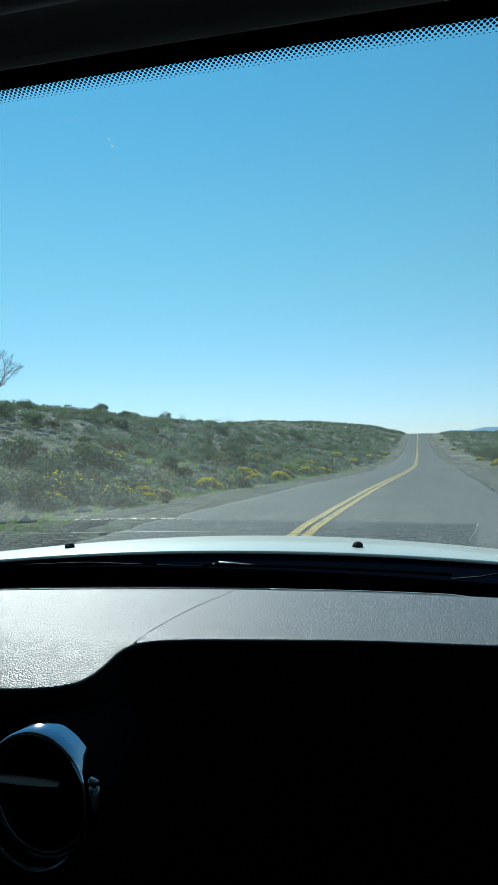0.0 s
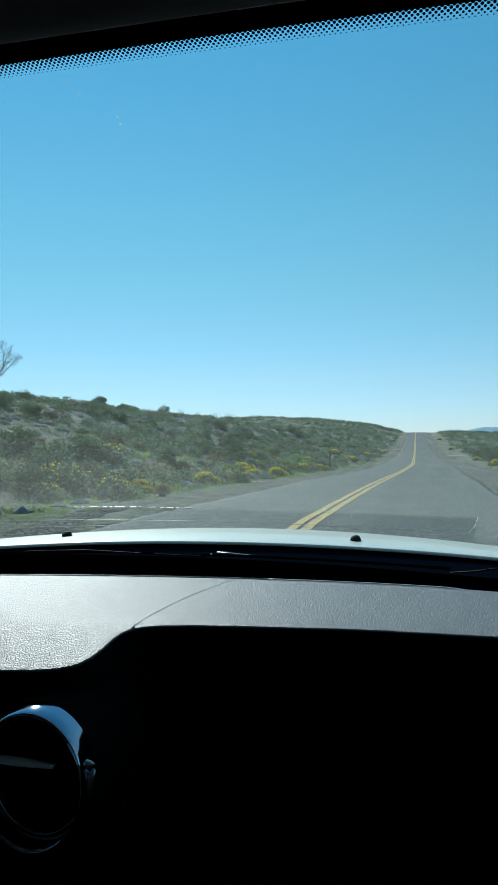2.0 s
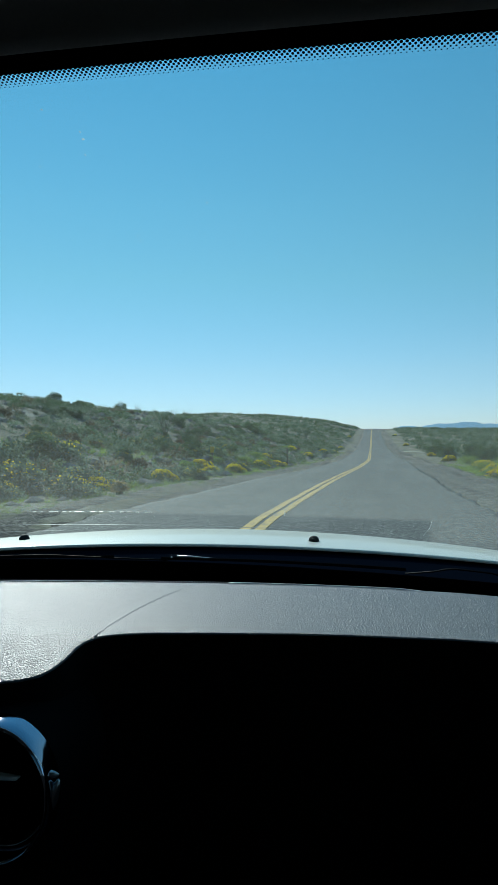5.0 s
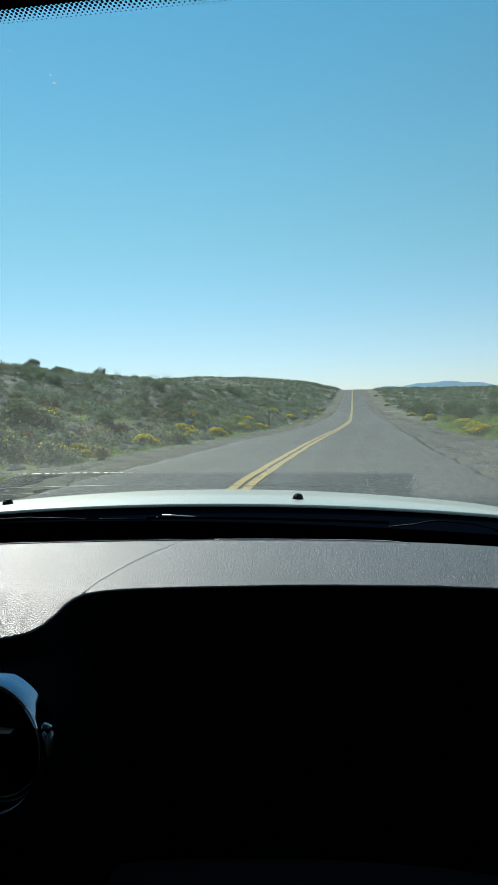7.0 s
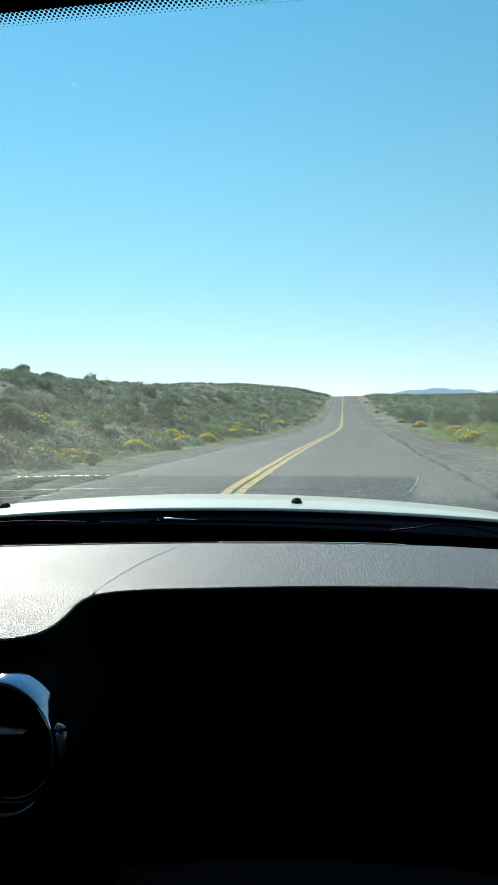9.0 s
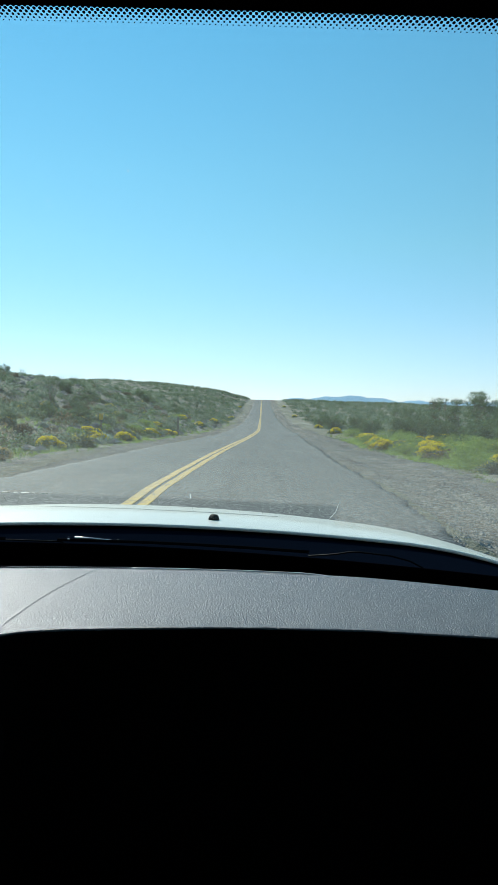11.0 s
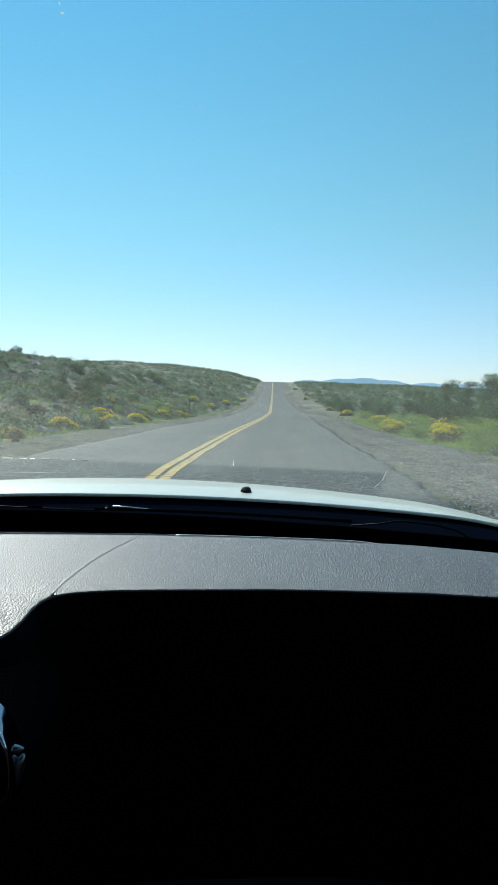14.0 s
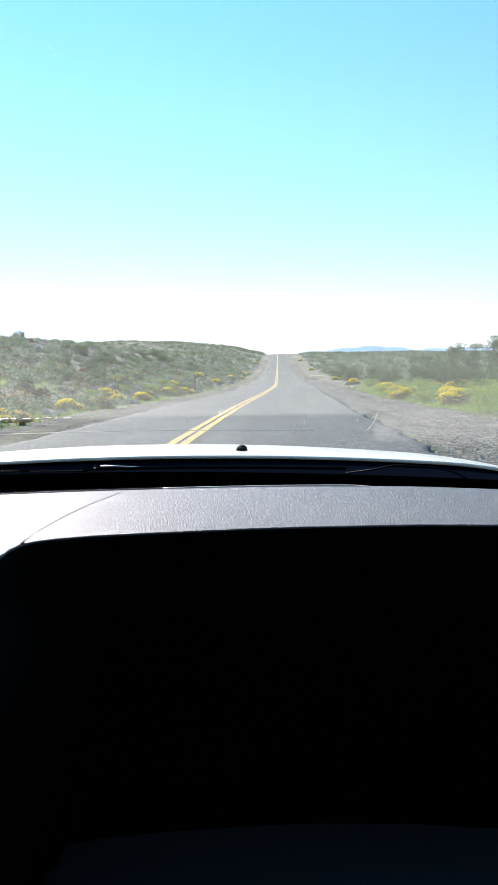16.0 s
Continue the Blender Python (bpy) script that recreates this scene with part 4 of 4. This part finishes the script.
def make_drybush(r):
    t = thing("dry_bush", (0, -500, -60), "rounded straw-coloured dry desert bush", "bush", "roadside bushes")
    part("stems", stems(26, r, r * 0.8, 0.007), M_BARK, t)
    part("foliage", leaves(650, r * 0.95, r * 0.75, 0.05, 0.0, 0.5, 2.6), M_DRY, t)
    return t


def branch(gs, tips, p, d, length, rad, depth):
    q = p + d * length
    mid = p + d * length * 0.5 + Vector(RNG.normal(size=3)) * length * 0.07
    gs.append(tube([p, mid, q], [rad, rad * 0.8, rad * 0.6], 5, False))
    if depth == 0:
        tips.append(q)
        return
    for _ in range(3 if depth != 1 else 4):
        w = (d + Vector(RNG.normal(size=3)) * 0.5 + Vector((0, 0, 0.12))).normalized()
        branch(gs, tips, q, w, length * RNG.uniform(0.6, 0.85), rad * 0.58, depth - 1)


def make_tree(h, leaf_n, label, bare):
    t = thing("palo_verde_tree", (0, -500, -60), label, "tree", "roadside trees")
    gs, tips = [], []
    trunk = []
    for k in range(4):
        a = k * 1.7 + RNG.uniform(0, 0.6)
        d = Vector((math.cos(a) * 0.55, math.sin(a) * 0.55, 1)).normalized()
        trunk.append(tube([(0, 0, -0.2), (d.x * h * 0.12, d.y * h * 0.12, h * 0.14), tuple(d * h * 0.3)], [h * 0.028, h * 0.022, h * 0.016], 7, False))
        branch(gs, tips, d * h * 0.3, d, h * (0.2 if bare else 0.24), h * (0.01 if bare else 0.014), 5 if bare else 3)
    part("trunk", join(*trunk), M_BARK, t, "grey-brown forked trunk", True)
    part("branches", join(*gs), M_BARK, t, "fine bare branches" if bare else "thin branches")
    if leaf_n:
        clumps = []
        for q in tips:
            v, f = leaves(leaf_n, h * 0.1, h * 0.085, 0.04, 0, 0.0, 2.4)
            v[:, 2] += (RNG.random() - 0.5) * 0.1
            clumps.append((v + np.array(q), f))
        part("crown", cat(*clumps), M_OLIVE, t, "airy olive-green crown")
    return t


def make_ocotillo(h):
    t = thing("ocotillo", (0, -500, -60), "tall thin-stemmed ocotillo with bare whip-like canes", "ocotillo", "ocotillos")
    for k in range(11):
        a, o = k * 2.4, RNG.uniform(0.15, 0.45)
        dx, dy = math.cos(a) * o * h, math.sin(a) * o * h
        pts = [(0, 0, -0.1), (dx * 0.3, dy * 0.3, h * 0.35), (dx * 0.7, dy * 0.7, h * 0.72), (dx, dy, h * RNG.uniform(0.88, 1.05))]
        part("cane", tube(pts, [0.02, 0.016, 0.011, 0.006], 5, False), M_OLIVE if k % 3 else M_BARK, t)
    return t


def rock_geo(r, seed):
    bm = bmesh.new()
    bmesh.ops.create_icosphere(bm, subdivisions=2 if r > 0.3 else 1, radius=r)
    g = np.random.default_rng(seed)
    off = Vector(g.uniform(-9, 9, 3))
    for v in bm.verts:
        d = v.co.normalized()
        v.co = d * r * (1 + 0.4 * noise.noise(d * 1.6 + off) + 0.15 * noise.noise(d * 4 + off))
        v.co.z *= 0.68
    bm.verts.index_update()
    return from_bm(bm)


def make_boulder(r, seed):
    ob = part("boulder", rock_geo(r, seed), M_ROCK, None, "angular grey-brown desert boulder half sunk in soil")
    ob.matrix_basis = Matrix.Translation((0, -500, -60))
    return tagged(ob, category="rock", group="hillside boulders")


def plant(proto, spots, sink=0.03):
    """Copies of a thing at (x, y, size); the first takes the thing itself."""
    for i, (x, y, s) in enumerate(spots):
        m = at(x, y, RNG.uniform(0, 360), s, sink)
        if i == 0:
            proto.matrix_basis = m
        else:
            c = copy_thing(proto, m)
            c.matrix_basis = m


def belt(n, x0, x1, y0, y1, s0=0.75, s1=1.25):
    return [(RNG.uniform(x0, x1), y0 + (y1 - y0) * RNG.random() ** 1.3, RNG.uniform(s0, s1)) for _ in range(n)]


def make_cholla(r):
    """A squat cactus of short golden joints, bristling with spines."""
    t = thing("golden_cholla", (0, -500, -60), "squat golden-spined cholla cactus at the foot of the bank", "cactus")
    gs = [tube([(0, 0, -0.05), (0, 0, r * 0.5), (0, 0, r * 0.9)], [r * 0.3, r * 0.34, r * 0.2], 8)]
    for k in range(16):
        w, e = k * 2.4, 0.15 + 1.1 * (k / 16)
        d = Vector((math.cos(w) * math.cos(e), math.sin(w) * math.cos(e), math.sin(e)))
        q = Vector((0, 0, r * 0.55)) + d * r * 0.25
        gs.append(tube([q, q + d * r * 0.3, q + d * r * 0.5], [r * 0.13, r * 0.17, r * 0.08], 7))
    part("joints", join(*gs), M_OLIVE, t)
    v, f = leaves(1500, r * 0.85, r * 0.85, 0.009, r * 0.5, 0.6, 8.0)
    low, g = leaves(600, r * 0.75, r * 0.4, 0.009, 0.1, 0.6, 8.0)
    tagged(part("spines", cat((v, f), (low, g)), M_SPINE, t, "dense straw-gold spines"), kind="stuff")
    return t


bb_full, bb_wide, bb_some, creo, creo_b, dry = make_brittlebush(0.5, 420, 1), make_brittlebush(0.46, 330, -1.5), make_brittlebush(0.5, 28, 1), make_creosote(0.85, 1.35), make_creosote(0.65, 0.95), make_drybush(0.5)
blooming = [(5.8, 23, 1.1), (6.4, 24.6, 1.35), (5.5, 31, 1.2), (6.9, 18.8, 0.9), (5.9, 36, 1.3), (-7.1, 17.0, 1.0), (-6.9, 22, 1.0), (-7.6, 31.4, 1.2), (-6.8, 32.8, 1.1), (-6.7, 45, 1.2), (7.1, 29.0, 1.4), (7.9, 30.2, 1.3), (6.2, 42, 1.4), (7.0, 46, 1.2),
            (6.6, 70, 1.5), (-6.9, 66, 1.2), (-6.8, 84, 1.3), (9.3, 37, 1.1), (7.4, 55, 1.1), (6.8, 95, 1.3), (6.6, 160, 1.4), (-7.0, 110, 1.3), (-7.1, 140, 1.4), (6.4, 230, 1.5), (-7.4, 200, 1.4)] + belt(5, -8.5, -7, 24, 110) + belt(8, 7, 12, 20, 90)
plant(bb_full, blooming[::2], 0.05)
plant(bb_wide, blooming[1::2], 0.05)
plant(bb_some, [(5.6, 27, 1.1), (5.9, 16.2, 0.8), (6.5, 33, 1.3), (-6.6, 14.4, 1.2), (-7.6, 17.2, 1.6), (-6.4, 24, 1.2), (-6.9, 34, 1.3), (-8.4, 15, 1.7), (-9.6, 20, 1.5)] + belt(34, -15, -6.8, 12, 90) + belt(18, 7.5, 19, 16, 90), 0.05)
plant(creo, belt(34, -34, -9, 18, 130, 0.35, 0.7) + belt(30, 12, 60, 24, 130, 0.9, 1.5) + belt(12, 9, 22, 26, 70, 0.7, 1.2) + [(9.4, 31, 1.2), (10.8, 33, 1.4), (12.2, 36, 1.5), (10.2, 39, 1.3), (13.8, 40, 1.6), (9.2, 46, 1.3), (11.1, 50, 1.5), (8.4, 60, 1.3), (9.0, 70, 1.4), (8.0, 88, 1.4), (8.2, 105, 1.5)], 0.05)
plant(creo_b, belt(52, -28, -7.5, 13, 110, 0.5, 1.0) + belt(28, 8.5, 29, 17, 100) + belt(9, 8, 14, 18, 42, 0.7, 1.2), 0.05)
plant(dry, belt(34, -26, -7, 12, 90) + [(5.5, 21.5, 0.8), (6.4, 22.4, 1.0)] + belt(22, 7, 21, 14, 80), 0.04)
plant(make_cholla(0.26), [(-5.75, 15.2, 1.0)], 0.02)

def make_green_bush(r, h):
    t = thing("green_bush", (0, -500, -60), "dense fresh green bush in the roadside grass", "bush", "roadside bushes")
    part("stems", stems(14, r * 0.85, h * 0.9, 0.008), M_BARK, t)
    part("foliage", leaves(2600, r, h, 0.036, 0.0, 0.35, 1.8), M_GRASS, t)
    return t


plant(make_green_bush(0.95, 0.75), [(6.0, 18, 0.6), (6.6, 20.8, 0.8), (5.6, 26.2, 0.7), (6.0, 28, 0.8), (5.4, 33.2, 0.6), (6.3, 34, 1.0), (5.7, 39.5, 0.8)] + belt(24, 6.6, 13.5, 23, 42, 0.7, 1.3) + belt(6, 7, 10, 44, 70, 0.7, 1.1) + belt(6, -9, -7, 30, 70, 0.5, 0.9), 0.05)

palo = make_tree(3.4, 34, "spreading palo verde tree with an airy olive crown", False)
plant(palo, [(11.6, 40, 0.95), (15.0, 43, 1.05), (21, 58, 1.0), (13.6, 31, 0.7), (28, 76, 1.1), (18, 92, 1.0)], 0.05)
bare = make_tree(3.3, 0, "nearly leafless grey desert tree on the bank", True)
plant(bare, [(-18.2, 25.5, 1.1)], 0.05)
oco = make_ocotillo(1.9)
plant(oco, [(-14.0, 44, 1.05), (-27, 96, 1.1), (-36, 120, 1.2), (-42, 118, 1.1), (26, 96, 1.2), (-15, 150, 1.3)], 0.05)
for seed, spots in ((1, belt(16, -30, -10, 24, 90, 0.4, 0.9)), (2, belt(16, -24, -9.5, 20, 60, 0.3, 0.7)), (3, belt(8, 8.5, 18, 18, 60, 0.3, 0.6))):
    plant(make_boulder(0.5, seed), spots, 0.08)

# A roadside post and a far shelter.
post = thing("marker_post", at(-6.1, 46), "weathered brown wooden marker post beside the road", "post")
part("shaft", box(0, 0, 0.62, 0.1, 0.1, 1.3, 0.012), M_WOOD, post)
part("cap", box(0, 0, 1.29, 0.12, 0.12, 0.05, 0.01), M_WOOD, post)
sign = thing("road_marker", at(-8.2, 34), "thin roadside marker post with a small yellow plate", "road marker")
part("shaft", box(0, 0, 0.45, 0.06, 0.05, 1.0, 0.006), M_WOOD, sign)
part("plate", box(0, -0.035, 0.98, 0.2, 0.012, 0.3, 0.004), grainy("faded_yellow_plate", (0.55, 0.36, 0.03), (0.66, 0.45, 0.06), 0.5, scale=20), sign, "small faded yellow plate")
SX, SY = 63.0, 255.0
shelter = thing("picnic_shelter", at(SX, SY, 20, 1.0, 0.5), "small open flat-roofed picnic shelter among the scrub", "shelter")
part("roof", box(0, 0, 3.3, 5.0, 3.6, 0.42, 0.03), M_ROOF, shelter, "flat brown roof")
part("fascia_board", box(0, -1.85, 3.25, 5.1, 0.08, 0.35, 0.01), M_WOOD, shelter)
part("back_wall", box(0.6, 1.55, 1.6, 3.2, 0.15, 3.0, 0.02), M_WOOD, shelter, "weathered board wall")
for px in (-2.2, 0, 2.2):
    for py in (-1.6, 1.6):
        part("post", box(px, py, 1.5, 0.25, 0.25, 3.2, 0.02), M_WOOD, shelter)


# Scrub, grass, stones: too many to count.
def scatter(name, templates, places, mat, label, category, height=land_z):
    """Many small pieces in one mesh. places: rows of x, y, size."""
    P = np.array(places)
    P[:, 0] += bend(P[:, 1])
    Z = height(P[:, 0], P[:, 1])
    ang = RNG.uniform(0, 2 * math.pi, len(P))
    pick = RNG.integers(0, len(templates), len(P))
    VV, FF, n = [], [], 0
    for (x, y, s), z, a, k in zip(P, Z, ang, pick):
        v, f = templates[k]
        c, sn = math.cos(a) * s, math.sin(a) * s
        VV.append(np.stack([v[:, 0] * c - v[:, 1] * sn + x, v[:, 0] * sn + v[:, 1] * c + y, v[:, 2] * s + z - 0.03], 1))
        FF.append(f + n)
        n += len(v)
    ob = part(name, (np.concatenate(VV), np.concatenate(FF)), mat, None, label)
    return tagged(ob, category=category, kind="stuff")


def places(n, x0, x1, y0, y1, s0, s1, power=1.6):
    x = RNG.uniform(x0, x1, n)
    y = y0 + (y1 - y0) * RNG.random(n) ** power
    return np.stack([x, y, RNG.uniform(s0, s1, n)], 1)


def clumped(n, x0, x1, y0, y1, s0, s1, power=1.0, size=5.0, bare=0.35):
    """Places that leave stony gaps, with many small shrubs and a few large ones."""
    P = places(int(n * 3.2), x0, x1, y0, y1, 0, 1, power)
    keep = 0.5 + 0.33 * wav(P[:, 0], P[:, 1], size, 2.6) > bare + 0.5 * (RNG.random(len(P)) - 0.5)
    P = P[keep][:n]
    P[:, 2] = s0 + (s1 - s0) * P[:, 2] ** 2.2
    return P


near_t = [leaves(210, 0.42, 0.38, 0.05, 0.0, 0.35, 1.7, True) for _ in range(7)]
tiny_t = [leaves(44, 0.22, 0.2, 0.05, 0.0, 0.3, 1.8, True) for _ in range(6)]
mid_t = [leaves(90, 0.42, 0.38, 0.085, 0.0, 0.3, 1.6, True) for _ in range(6)]
far_t = [leaves(60, 0.6, 0.52, 0.16, 0.0, 0.35, 1.4, True) for _ in range(6)]
hill_near = clumped(1950, -46, -6.6, 9, 54, 0.45, 1.7, 1.0, 3.6, 0.56)
hill_mid = clumped(4000, -62, -6.6, 46, 140, 0.5, 1.6, 1.0, 4.4, 0.55)
RNG.shuffle(hill_mid), RNG.shuffle(hill_near)
scatter("hill_scrub", near_t, hill_near[:1050], M_SAGE, "low grey-green scrub on the stony hillside", "scrub")
scatter("hill_scrub", near_t, hill_near[1050:1700], M_OLIVE, "low dark olive scrub on the stony hillside", "scrub")
scatter("hill_scrub", near_t, hill_near[1700:], M_DRY, "dry straw-coloured tufts on the hillside", "scrub")
scatter("hill_scrub", mid_t, hill_mid[:2400], M_SAGE, "low grey-green scrub further up the hillside", "scrub")
scatter("hill_scrub", mid_t, hill_mid[2400:], M_OLIVE, "low dark olive scrub further up the hillside", "scrub")
scatter("hill_tufts", tiny_t, clumped(3000, -48, -6.3, 9, 110, 0.5, 1.4, 1.0, 2.4, 0.45), M_SAGE, "small grey-green tufts between the stones", "scrub")
hf = np.concatenate([clumped(4300, -75, -7.2, 110, 330, 0.5, 1.3, 1.0, 7.0, 0.4), clumped(2800, -140, -7.5, 130, 470, 0.8, 1.9, 1.0, 9.0)])
RNG.shuffle(hf)
scatter("far_hill_scrub", far_t, hf[:3500], M_OLIVE, "dark olive scrub dotted over the far hillside", "scrub")
scatter("far_hill_scrub", far_t, hf[3500:], M_SAGE, "grey-green scrub dotted over the far hillside", "scrub")
scatter("plain_scrub", near_t, clumped(1300, 8, 58, 20, 130, 0.5, 1.6, 1.0, 4.5, 0.5), M_SAGE, "grey-green scrub on the plain", "scrub")
pf = np.concatenate([places(4600, 8, 330, 80, 650, 0.9, 2.0, 1.0), places(4200, 8, 130, 70, 330, 0.8, 1.7, 1.0)])
scatter("far_plain_scrub", far_t, pf[:5200], M_OLIVE, "dark olive scrub covering the far plain", "scrub")
scatter("far_plain_scrub", far_t, pf[5200:], M_SAGE, "grey-green scrub covering the far plain", "scrub")


def tuft(n, r, h, w):
    a, o = RNG.uniform(0, 2 * math.pi, n), r * np.sqrt(RNG.random(n))
    p = np.stack([o * np.cos(a), o * np.sin(a), np.zeros(n)], 1)
    lean = RNG.normal(size=(n, 3)) * 0.3
    lean[:, 2] = 1
    q = p + lean * (h * RNG.uniform(0.5, 1.1, n))[:, None]
    b = np.stack([-np.sin(a), np.cos(a), np.zeros(n)], 1) * w
    V = np.stack([p - b, p + b, q], 1).reshape(-1, 3)
    return V, np.arange(3 * n).reshape(n, 3)


tufts = [tuft(26, 0.16, 0.2, 0.008) for _ in range(4)]
tall_tufts = [tuft(40, 0.26, 0.22, 0.006) for _ in range(4)]
gl = np.concatenate([places(1100, -8.2, -5.3, 14, 120, 0.3, 0.9, 1.4), places(260, -8.5, -5.5, 9, 15, 0.3, 0.7, 1.0), clumped(900, -14, -5.8, 14, 70, 0.4, 1.5, 1.0, 3.0, 0.5)])
scatter("verge_grass", tufts, gl, M_GRASS, "short fresh grass between road and hill", "grass")
gr = clumped(3600, 4.9, 15, 17, 50, 0.5, 1.4, 1.0, 4.0)
scatter("verge_grass", tall_tufts, gr, M_GRASS, "lush green grass patch beyond the gravel shoulder", "grass")
scatter("verge_grass", tufts, places(600, 4.6, 9, 7, 60, 0.4, 1.0, 1.0), M_GRASS, "sparse green tufts on the gravel", "grass")


def pebble():
    v = np.array([(1, 0, 0), (-1, 0, 0), (0, 1, 0), (0, -1, 0), (0, 0, 0.7), (0, 0, -0.5)], float) * RNG.uniform(0.6, 1.2, (6, 1)) * 0.05
    return v, np.array([(0, 2, 4), (2, 1, 4), (1, 3, 4), (3, 0, 4), (2, 0, 5), (1, 2, 5), (3, 1, 5), (0, 3, 5)])


stones = [pebble() for _ in range(8)]
sp = places(6000, ROAD_R - 0.05, 5.0, 4, 50, 0.2, 0.8, 1.5)
scatter("loose_gravel", stones, sp, M_PEBBLE, "loose grey stones on the gravel shoulder", "gravel", lambda x, y: verge_z(x, y, ROAD_R - 0.14, 4.7, 4.0) + 0.025)
scatter("loose_gravel", stones, places(2600, -5.9, ROAD_L - 0.02, 6, 60, 0.12, 0.45, 1.3), M_PEBBLE, "loose grey stones beside the road", "gravel", lambda x, y: verge_z(x, y, ROAD_L + 0.14, -5.5, 1.0) + 0.025)
hs = [(np.array(v), np.array([q for q in f])) for v, f in (rock_geo(0.16, 40 + k) for k in range(4))]
scatter("hill_stones", hs, places(4200, -48, -6.2, 9, 120, 0.3, 2.2, 1.0), M_ROCK, "grey-brown stones strewn over the hillside", "stones")
